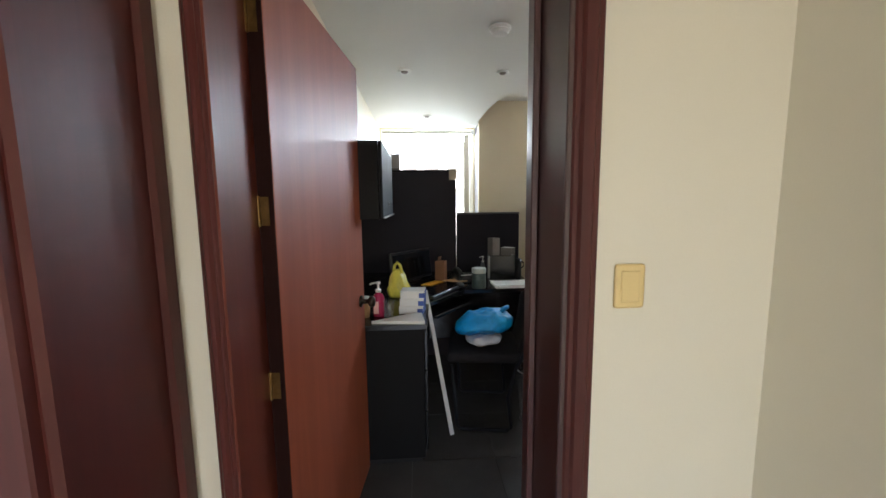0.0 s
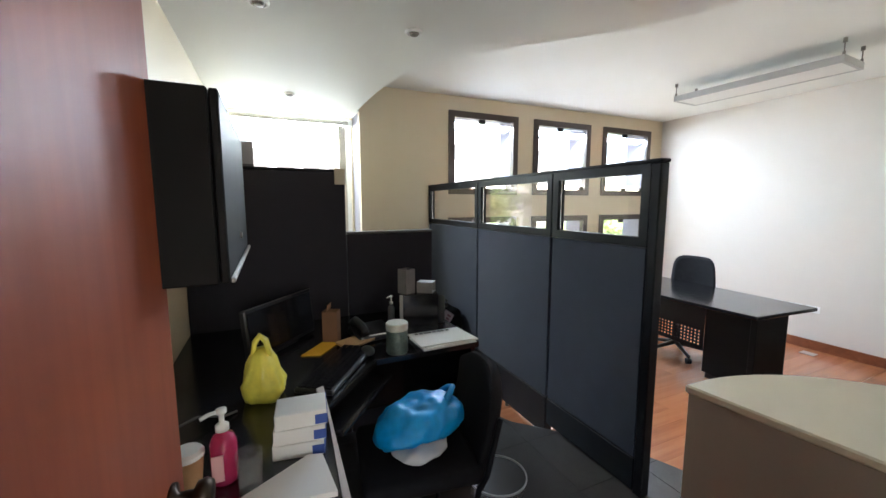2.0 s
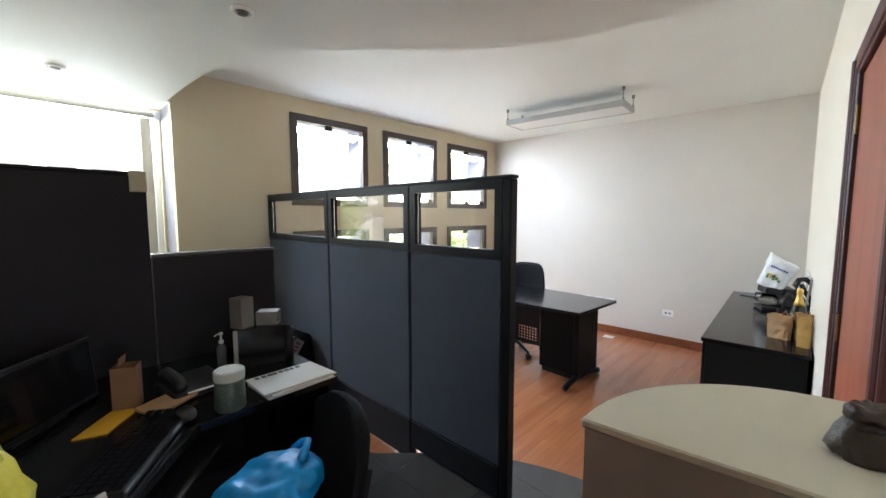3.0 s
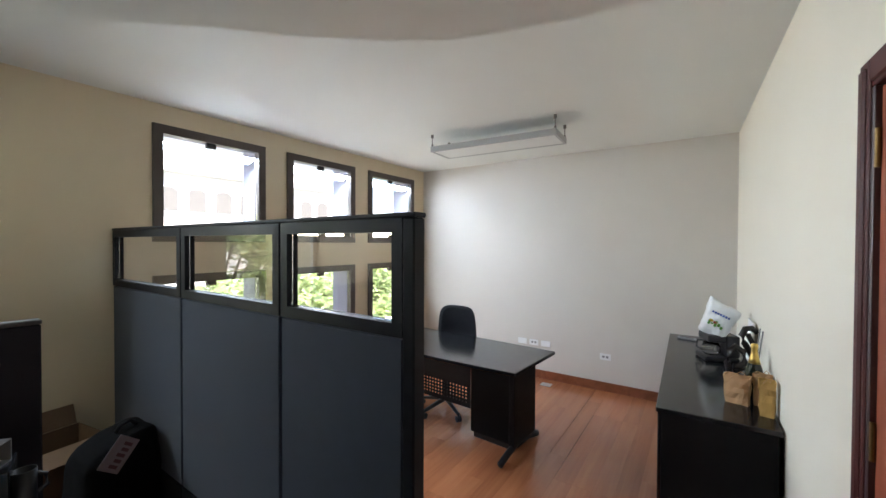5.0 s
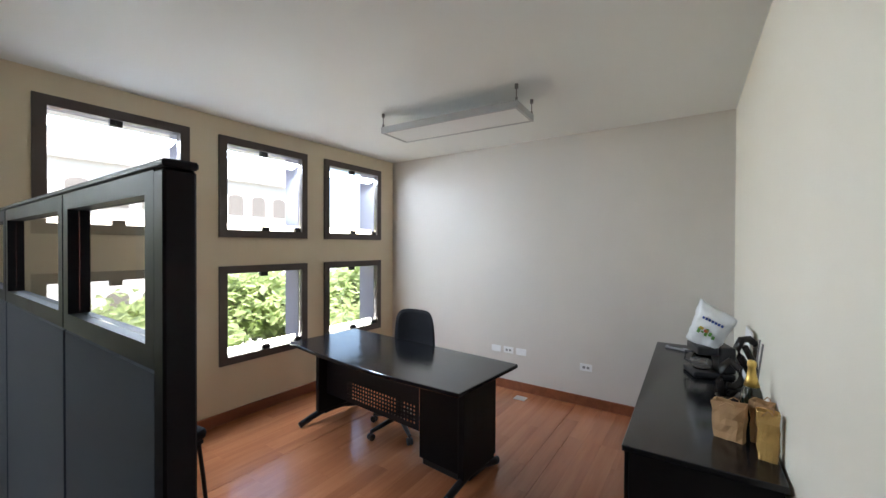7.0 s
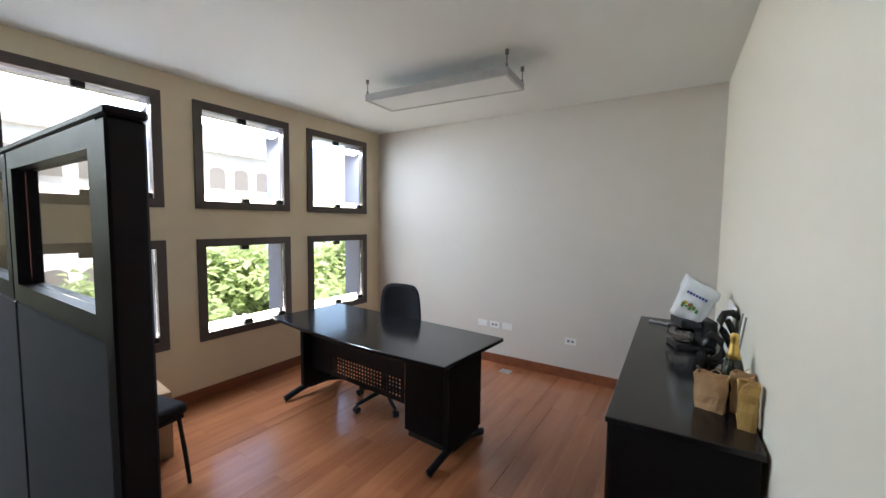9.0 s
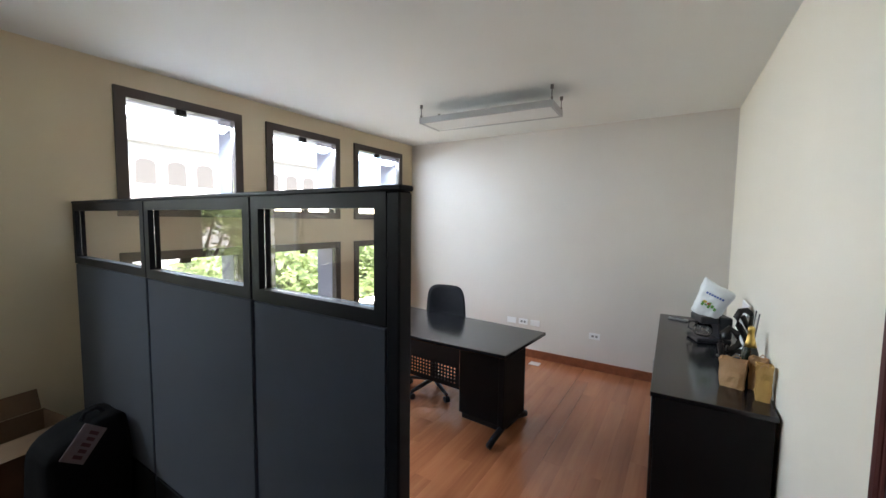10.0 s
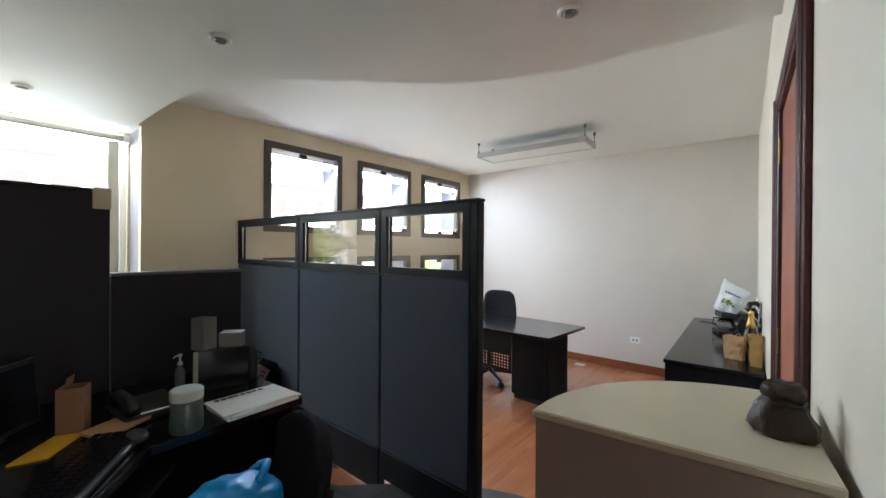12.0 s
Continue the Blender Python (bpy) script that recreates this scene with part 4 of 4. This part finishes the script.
for v in bm.verts:
    if v.co.z > 0.4:
        v.co.z -= 0.10 * max(0.0, -v.co.x) / 0.19
        v.co.y *= 0.85
part("sack", soft(bm, 0.022, 6, 5.0), BAG_CLOTH, t, "", True)
tilt = pose(-0.05, -0.172, 0.545, 0, 38, 0)
patch = part("patch", box(-0.055, 0.055, -0.002, 0.002, -0.085, 0.085, 0.001, None, tilt), mat("printed_patch", (0.30, 0.25, 0.27), 0.8, vary=0.12, scale=30), t, "pale printed patch")
for k in range(5):
    part("mark", box(-0.012 + 0.006 * (k % 2), 0.030, -0.004, -0.0022, -0.066 + 0.028 * k, -0.050 + 0.028 * k, 0.0, None, tilt), mat("dull_red_mark", (0.14, 0.06, 0.07), 0.6), patch)
part("carry_loop", tube([(0.0, -0.02, 0.60), (0.02, -0.02, 0.635), (0.07, -0.02, 0.645), (0.11, -0.02, 0.60)], 0.010), BLACK_FABRIC, t, "", True)
# cardboard at about half its brightness, with the corner's shade in the colour
SHADED_CARD = mat("shaded_cardboard", (0.17, 0.105, 0.062), 0.9, vary=0.15, scale=8, fine=200, bump=0.2)
t = thing("brown_carton", "open brown carton with a folded-out flap behind the screen", "box", pose(1.50, 5.06, 0.0, 0, 0, 10))
part("carton", pierced(-0.20, 0.20, -0.16, 0.16, 0.0, 0.47, [(-0.196, 0.196, -0.156, 0.156)], pose(0, 0, 0.47, -90, 0, 0)), SHADED_CARD, t)
part("bottom", box(-0.195, 0.195, -0.155, 0.155, 0.002, 0.008), SHADED_CARD, t)
part("flap", box(-0.19, 0.19, -0.125, 0.0, -0.003, 0.0, 0.0, None, pose(0, -0.16, 0.472, 24, 0, 0)), SHADED_CARD, t)
part("flap", box(-0.19, 0.19, 0.0, 0.125, -0.003, 0.0, 0.0, None, pose(0, 0.16, 0.472, 70, 0, 0)), SHADED_CARD, t)

# ---------- things on the sideboard ----------
CT = 0.7635


def kraft_bag(x, y, w, d, h, turn, material, label):
    t = thing("paper_bag", label, "paper bag", pose(x, y, CT, 0, 0, turn), "paper bags on the sideboard")
    bm = pierced(-w / 2, w / 2, -d / 2, d / 2, 0.0, h, [(-w / 2 + 0.003, w / 2 - 0.003, -d / 2 + 0.003, d / 2 - 0.003)], pose(0, 0, h, -90, 0, 0))
    bmesh.ops.subdivide_edges(bm, edges=bm.edges[:], cuts=4, use_grid_fill=True)
    for v in bm.verts:
        up = v.co.z / h
        v.co.x *= 1 + 0.16 * up
        v.co.y *= 1 + 0.10 * up - 0.22 * math.sin(up * math.pi) * (abs(v.co.x) > w * 0.45)
    part("sack", soft(soft(bm, 0.010, 18, x * 7), 0.004, 60, x), material, t)
    part("bottom", box(-w / 2 + 0.006, w / 2 - 0.006, -d / 2 + 0.006, d / 2 - 0.006, 0.0, 0.01), material, t)
    for s in (-1, 1):
        part("string", tube([(-w / 4, s * d / 2, h - 0.01), (-w / 5, s * d / 2 * 1.3, h + 0.006), (0, s * d / 2 * 1.5, h + 0.012), (w / 5, s * d / 2 * 1.5, h - 0.005), (w / 4, s * d / 2 * 1.1, h - 0.012)], 0.002), KRAFT, t)
    return t


kraft_bag(3.645, 1.692, 0.104, 0.062, 0.152, 72, KRAFT, "brown kraft paper bag with string handles")
kraft_bag(3.665, 1.582, 0.062, 0.055, 0.175, 62, KRAFT, "tall brown kraft bag with a pinked edge")
t = kraft_bag(3.52, 1.578, 0.06, 0.05, 0.185, 80, OCHRE, "ochre printed paper bag with dark marks")
bm = bmesh.new()
box(-0.02, 0.0, -0.0295, -0.028, 0.05, 0.075, 0.0, bm)
box(-0.015, 0.02, -0.0295, -0.028, 0.085, 0.1, 0.0, bm)
box(-0.025, -0.01, -0.0295, -0.028, 0.115, 0.125, 0.0, bm)
part("dark_print", bm, BLACK_PLASTIC, t, "small dark printed marks")
t = thing("wine_bottle", "dark sparkling wine bottle with gold foil", "bottle", pose(3.77, 1.61, CT))
part("bottle_body", lathe([(0.038, 0.0), (0.043, 0.006), (0.043, 0.15), (0.037, 0.18), (0.0285, 0.206), (0.02, 0.23)], 28), BOTTLE, t, "", True)
part("foil", lathe([(0.030, 0.205), (0.0225, 0.235), (0.0165, 0.265), (0.0145, 0.288), (0.0172, 0.291), (0.0172, 0.312), (0.011, 0.319), (0.0, 0.320)], 24), FOIL, t, "gold foil neck", True)
t = thing("coffee_maker", "black coffee maker with a glass jug", "coffee maker", pose(4.60, 1.74, CT, 0, 0, 20))
part("base", box(-0.10, 0.10, -0.09, 0.14, 0.0, 0.035, 0.01, segments=2), BLACK_PLASTIC, t)
part("tower", box(-0.10, 0.10, -0.09, 0.0, 0.036, 0.20, 0.012, segments=2), BLACK_PLASTIC, t)
part("filter_head", box(-0.10, 0.10, 0.001, 0.12, 0.145, 0.20, 0.012, segments=2), BLACK_PLASTIC, t)
j = part("jug", lathe([(0.045, 0.037), (0.062, 0.06), (0.062, 0.1), (0.045, 0.135), (0.043, 0.135), (0.06, 0.1), (0.06, 0.06), (0.043, 0.04), (0.0, 0.04)], 28, None, pose(0, 0.066, 0)), GLASS, t, "", True)
part("jug_handle", tube([(0.045, 0.1, 0.13), (0.08, 0.13, 0.125), (0.085, 0.135, 0.07), (0.06, 0.115, 0.06)], 0.008), BLACK_PLASTIC, t)
t = thing("carrier_bag", "white plastic carrier bag with coloured print, resting on the coffee maker", "bag", pose(4.58, 1.80, CT + 0.185, 0, -22, 70) @ Matrix.Diagonal((0.9, 1.0, 0.92, 1)))
bm = bmesh.new()
for side in (1, -1):
    own = bmesh.new()
    bmesh.ops.create_grid(own, x_segments=26, y_segments=26, size=1)
    for v in own.verts:
        u, w = v.co.x, (v.co.y + 1) / 2
        puff = (1 - u ** 4) * math.sin(math.pi * min(1.0, 0.05 + w * 0.95)) ** 0.6
        v.co = Vector((u * (0.10 + 0.028 * w), 0.03 + side * 0.047 * puff, 0.005 + 0.29 * w + 0.012 * u * w))
    merge(bm, own)
bmesh.ops.remove_doubles(bm, verts=bm.verts[:], dist=0.002)
part("film", soft(soft(bm, 0.010, 13, 6.0), 0.005, 34, 2.0), mat("white_bag_film", (0.75, 0.76, 0.76), 0.3, vary=0.06), t, "", True)


bm = bmesh.new()
for k in range(7):
    box(-0.085 + 0.02 * k, -0.071 + 0.02 * k, 0.078, 0.08, 0.205, 0.222, 0.002, bm)
part("blue_print", bm, BLUE_INK, t, "row of blue printed marks")
bm = bmesh.new()
for k in range(5):
    box(-0.07 + 0.024 * k, -0.052 + 0.024 * k, 0.078, 0.08, 0.10 + 0.012 * (k % 2), 0.125 + 0.014 * (k % 3), 0.003, bm)
red = bmesh.new()
box(-0.02, 0.005, 0.078, 0.08, 0.125, 0.145, 0.004, red)
part("red_print", red, mat("red_print_ink", (0.5, 0.05, 0.03), 0.5), t, "red printed patch")
yellow = box(0.012, 0.04, 0.078, 0.08, 0.13, 0.15, 0.004)
part("yellow_print", yellow, mat("yellow_print_ink", (0.6, 0.42, 0.05), 0.5), t, "yellow printed patch")
part("green_print", bm, mat("green_print_ink", (0.12, 0.32, 0.06), 0.5), t, "green and yellow printed patch")
t = thing("sculpture", "black carved abstract sculpture of looping forms", "sculpture", pose(4.19, 1.63, CT, 0, 0, -72))
bm = tube([(-0.075, 0.0, 0.01), (-0.09, 0.005, 0.09), (-0.08, 0.0, 0.165), (-0.04, 0.01, 0.20), (0.0, 0.0, 0.17), (0.012, -0.005, 0.10), (-0.025, 0.0, 0.065), (-0.055, 0.0, 0.07)], 0.021, None, 12)
tube([(0.08, 0.0, 0.01), (0.075, 0.0, 0.08), (0.045, 0.005, 0.16), (0.005, 0.0, 0.23), (-0.01, 0.0, 0.28), (0.01, 0.0, 0.325), (0.05, 0.01, 0.33), (0.078, 0.01, 0.30)], 0.019, bm, 12)
tube([(0.025, 0.005, 0.29), (0.055, 0.01, 0.23), (0.085, 0.0, 0.17), (0.08, 0.0, 0.12)], 0.016, bm, 12)
tube([(-0.045, 0.0, 0.02), (-0.01, 0.0, 0.06), (0.035, 0.0, 0.05), (0.06, 0.0, 0.02)], 0.02, bm, 12)
box(-0.10, 0.10, -0.04, 0.04, 0.0, 0.015, 0.003, bm)
part("carving", bm, mat("ebony", (0.012, 0.009, 0.008), 0.3, vary=0.2, scale=20, bump=0.2), t, "", True)
t = thing("picture_frame", "thin pale frame leaning against the wall", "frame", SOUTH @ pose(4.33, 0.015, CT))
part("board", box(-0.12, 0.12, 0.0, 0.012, 0.0, 0.36, 0.002, None, pose(0, 0.02, 0, 3, 0, 0)), WHITE_PLASTIC, t)
for u in (3.96, 4.06):
    t = thing("thin_rod", "thin grey rod leaning against the wall", "rod", SOUTH @ pose(u, 0.03, CT), "leaning rods")
    part("rod", rod((0, 0.02, 0.0), (0, -0.02, 0.36), 0.004), STEEL, t)
t = thing("remote_control", "grey remote control lying on the sideboard", "remote", pose(5.18, 1.97, CT, 0, 0, 70))
part("case", box(-0.08, 0.08, -0.022, 0.022, 0.0, 0.018, 0.005), mat("remote_grey", (0.3, 0.3, 0.3), 0.4), t)
part("buttons", box(-0.05, 0.06, -0.014, 0.014, 0.018, 0.02, 0.0), BLACK_PLASTIC, t)
tagged(part("black_cable", tube([(5.36, 2.10, 0.74), (5.385, 2.11, 0.70), (5.41, 2.11, 0.62), (5.39, 2.10, 0.55), (5.37, 2.08, 0.62)], 0.008), BLACK_PLASTIC), "black cable hanging off the sideboard's end", "cable")

tagged(part("grey_board", box(4.36, 4.43, 2.10, 2.115, 0.0, 0.60, 0.002), LAMP_GREY), "narrow grey board standing before the sideboard", "board")

# ---------- wall and floor sockets ----------
for y, dark in ((3.74, 0), (3.59, 2), (3.44, 0), (2.755, 2)):
    z = 0.385 if y < 3 else 0.43
    t = thing("wall_socket", "white plastic wall socket plate", "socket", pose(EAST, y, z), "wall sockets")
    part("plate", box(-0.009, 0.0, -0.058, 0.058, -0.036, 0.036, 0.003), WHITE_PLASTIC, t)
    for k in range(dark):
        part("outlet", box(-0.0105, -0.0085, -0.034 + 0.04 * k, -0.008 + 0.04 * k, -0.012, 0.012, 0.002), mat("socket_grey", (0.25, 0.25, 0.25), 0.5), t)
t = thing("floor_socket", "flat grey floor socket cover", "socket", pose(5.32, 3.365, 0.0005))
part("plate", box(-0.05, 0.05, -0.06, 0.06, 0.0, 0.006, 0.002), mat("floor_socket_grey", (0.45, 0.42, 0.4), 0.4, 0.5), t)

# ---------- corner behind the glazed partition ----------
t = thing("cardboard_box", "closed brown cardboard box under the window", "box", pose(2.50, 4.86, 0, 0, 0, -6))
part("carton", box(-0.26, 0.26, -0.22, 0.22, 0.0, 0.44, 0.004), CARD, t)
part("tape", box(-0.03, 0.03, -0.222, 0.222, 0.4405, 0.442), mat("packing_tape", (0.45, 0.34, 0.2), 0.3), t)
t = thing("white_printer", "white flat printer on the cardboard box", "printer", pose(2.46, 4.86, 0.4425, 0, 0, -6))
part("body", box(-0.22, 0.22, -0.17, 0.17, 0.0, 0.10, 0.012, segments=2), mat("dark_printer", (0.05, 0.05, 0.055), 0.4), t)
part("lid", box(-0.22, 0.22, -0.17, 0.17, 0.101, 0.13, 0.01, segments=2), WHITE_PLASTIC, t)
t = thing("stacking_chair", "black padded chair standing behind the partition", "chair", pose(2.42, 4.42, 0, 0, 0, 100))
part("seat", box(-0.22, 0.22, -0.22, 0.22, 0.43, 0.50, 0.03, segments=3), BLACK_FABRIC, t, "", True)
part("seat_frame", border(-0.2, 0.2, -0.2, 0.2, 0.02, 0.0, 0.02, None, pose(0, 0, 0.425, -90, 0, 0)), BLACK_METAL, t)
for x in (-0.19, 0.19):
    for y in (-0.19, 0.19):
        part("leg", tube([(x * 0.95, y * 0.95, 0.43), (x * 1.05, y * 1.05, 0.2), (x * 1.12, y * 1.12, 0.0)], 0.012), BLACK_METAL, t)


# ---------- outside ----------
GROUND = mat("street_ground", (0.17, 0.165, 0.16), 0.9, vary=0.15, scale=0.4, fine=8, bump=0.3)
structure("ground", prism([(-600, 5.9), (600, 5.9), (600, 900), (-600, 900)], -3.3, -3.2), GROUND, "sunlit paved street ground", "ground")

FACADE = mat("white_facade_plaster", (0.74, 0.72, 0.70), 0.85, vary=0.05, scale=0.6, fine=12, bump=0.3)
DARK_WINDOW = mat("far_window_glass", (0.17, 0.155, 0.145), 0.45, vary=0.05, bump=0)
ROOF = mat("flat_roof", (0.3, 0.28, 0.26), 0.9)
FARWOOD = mat("garage_slats", (0.25, 0.12, 0.08), 0.7)


def arch_outline(w, h, n=10):
    return [(-w / 2, 0), (w / 2, 0)] + [(w / 2 * math.cos(math.pi * k / n), h - w * 0.28 + w * 0.28 * math.sin(math.pi * k / n)) for k in range(n + 1)]


house = thing("apartment_building", "white plastered building across the street with arched windows", "building", pose(0, 19.8, -3.2))
part("wall", box(-10, 16, 0.12, 9, 0, 9.3), FACADE, house)
part("roof", box(-10.3, 16.3, -0.2, 9.3, 9.31, 9.6, 0.02), ROOF, house)
part("cornice", box(-10.1, 16.1, -0.18, 0.119, 7.75, 8.05, 0.03), FACADE, house)
part("cornice", box(-10.1, 16.1, -0.25, 0.119, 5.3, 5.6, 0.03), FACADE, house)
for zz in (2.0, 6.12):
    for i in range(-8, 9):
        x = 6.5 + 1.09 * i
        w = part("window", prism(arch_outline(0.78, 1.06), -0.02, 0.1, None, Matrix.Translation((x, 0.14, zz)) @ Matrix.Rotation(radians(90), 4, "X")), FACADE, house)
        part("pane", prism(arch_outline(0.68, 0.96), 0.0, 0.02, None, Matrix.Translation((x, 0.036, zz + 0.05)) @ Matrix.Rotation(radians(90), 4, "X")), DARK_WINDOW, w)
part("garage_door", box(1.5, 5.2, 0.06, 0.118, 0.0, 2.3, 0.01), FARWOOD, house)

LEAF = mat("tree_leaves", (0.25, 0.31, 0.14), 0.5, vary=0.25, scale=2, fine=20, bump=0.1)
ln, ll = LEAF.node_tree.nodes, LEAF.node_tree.links
glow, blend = ln.new("ShaderNodeBsdfTranslucent"), ln.new("ShaderNodeMixShader")
glow.inputs["Color"].default_value = (0.60, 0.68, 0.38, 1)
blend.inputs["Fac"].default_value = 0.6
ll.new(ln["Principled BSDF"].outputs["BSDF"], blend.inputs[1])
ll.new(glow.outputs["BSDF"], blend.inputs[2])
ll.new(blend.outputs["Shader"], ln["Material Output"].inputs["Surface"])
BARK = mat("tree_bark", (0.10, 0.075, 0.05), 0.9, vary=0.3, scale=6, fine=60, bump=0.6)


def tree(x, y, top, spread, count, seed):
    """Trunk, limbs and a crown of folded leaves gathered in clumps."""
    rng = random.Random(seed)
    t = thing("tree", "leafy street tree with broad light green leaves", "tree", pose(x, y, -3.2), "street trees")
    h = top + 3.2
    bm = rod((0, 0, 0), (0.1, 0.05, h * 0.45), 0.16, None, 10, 0.11)
    tips = []
    for k in range(9):
        a, r = 2 * math.pi * k / 9 + rng.uniform(-0.3, 0.3), spread * rng.uniform(0.45, 0.85)
        tip = Vector((r * math.cos(a), r * math.sin(a), h * rng.uniform(0.62, 0.88)))
        rod((0.1, 0.05, h * rng.uniform(0.35, 0.45)), tip, 0.06, bm, 7, 0.02)
        tips.append(tip)
    part("trunk", bm, BARK, t)
    clumps = []
    for k in range(46):
        a, r = rng.uniform(0, 2 * math.pi), spread * math.sqrt(rng.uniform(0.02, 1))
        zz = h * (0.97 - 0.38 * (r / spread) ** 2 * rng.uniform(0.6, 1.0) - 0.22 * rng.random())
        clumps.append((Vector((r * math.cos(a), r * math.sin(a), zz)), rng.uniform(0.3, 0.6)))
    verts, faces = [], []
    for k in range(count):
        c, rad = clumps[k % len(clumps)]
        p = c + Vector((rng.gauss(0, 1), rng.gauss(0, 1), rng.gauss(0, 0.7))) * rad * 0.55
        s = rng.uniform(0.055, 0.12)
        q = Euler((rng.uniform(-0.7, 0.7), rng.uniform(-0.7, 0.7), rng.uniform(0, 6.28))).to_matrix()
        base = len(verts)
        for v in ((0, -s, 0), (s * 0.62, -s * 0.2, 0.03), (s * 0.45, s * 0.6, 0.0), (0, s * 1.1, -0.03), (-s * 0.45, s * 0.6, 0.0), (-s * 0.62, -s * 0.2, 0.03)):
            verts.append(p + q @ Vector(v))
        faces += [(base, base + 1, base + 2, base + 3), (base, base + 3, base + 4, base + 5)]
    me = bpy.data.meshes.new("crown")
    me.from_pydata(verts, [], faces)
    me.materials.append(LEAF)
    crown = new("crown", me)
    crown.parent = t


tree(5.6, 9.4, 1.25, 1.9, 19000, 3)
tree(8.9, 9.9, 1.15, 2.1, 19000, 5)
tree(12.6, 11.0, 1.6, 2.3, 6000, 8)
tree(-1.6, 11.5, 3.2, 1.7, 5000, 11)

# ---------- platform tiles ----------
TILE = 0.44
ty = 1.45
while ty < 5.62:
    y1 = min(ty + TILE, 5.645)
    tx = WEST + 0.003
    while tx < 2.4:
        x1 = tx + TILE
        pts = [(min(x1, curve_x(yy, 3.36)), yy) for yy in (ty + 0.0015 + (y1 - ty - 0.003) * k / 6 for k in range(7))]
        if max(px for px, _ in pts) > tx + 0.02:
            pts = [(max(px - 0.0015, tx + 0.004), py) for px, py in pts]
            ob = part("tile", prism([(tx + 0.0015, ty + 0.0015)] + pts + [(tx + 0.0015, y1 - 0.0015)], STEP - 0.0085, STEP), GREY_FLOOR, platform)
        tx = x1
    ty = y1

# ---------- floor planks ----------
random.seed(4)
plank_meshes = {}


def plank_mesh(length, width):
    key = (round(length, 3), round(width, 3))
    if key not in plank_meshes:
        bm = box(0.0, length - 0.0007, 0.0, width - 0.0006, -0.015, 0.0)
        me = bpy.data.meshes.new("plank")
        bm.to_mesh(me)
        bm.free()
        me.materials.append(PLANK)
        plank_meshes[key] = me
    return plank_meshes[key]


PW, PL = 0.13, 1.22
row_y, k = 1.55, 0
while row_y < NORTH - 0.001:
    width = min(PW, NORTH - row_y)
    x = 1.15 - random.choice((0.0, 0.3, 0.6, 0.9))
    while x < EAST - 0.001:
        length = min(PL, EAST - x)
        if x + length > 1.15:
            opened = abs(row_y + PW - 2.72) < 0.01 and 3.0 < x + length / 2 < 4.3 or abs(row_y + PW - 2.85) < 0.01 and x + length / 2 > 4.4 or abs(row_y + PW - 4.41) < 0.01 and x < 4.0
            ob = new("plank", plank_mesh(length, width - (0.003 if opened else 0.0)))
            ob.location = (x, row_y, 0.0)
            ob.parent = floor
        x += PL
    row_y += PW
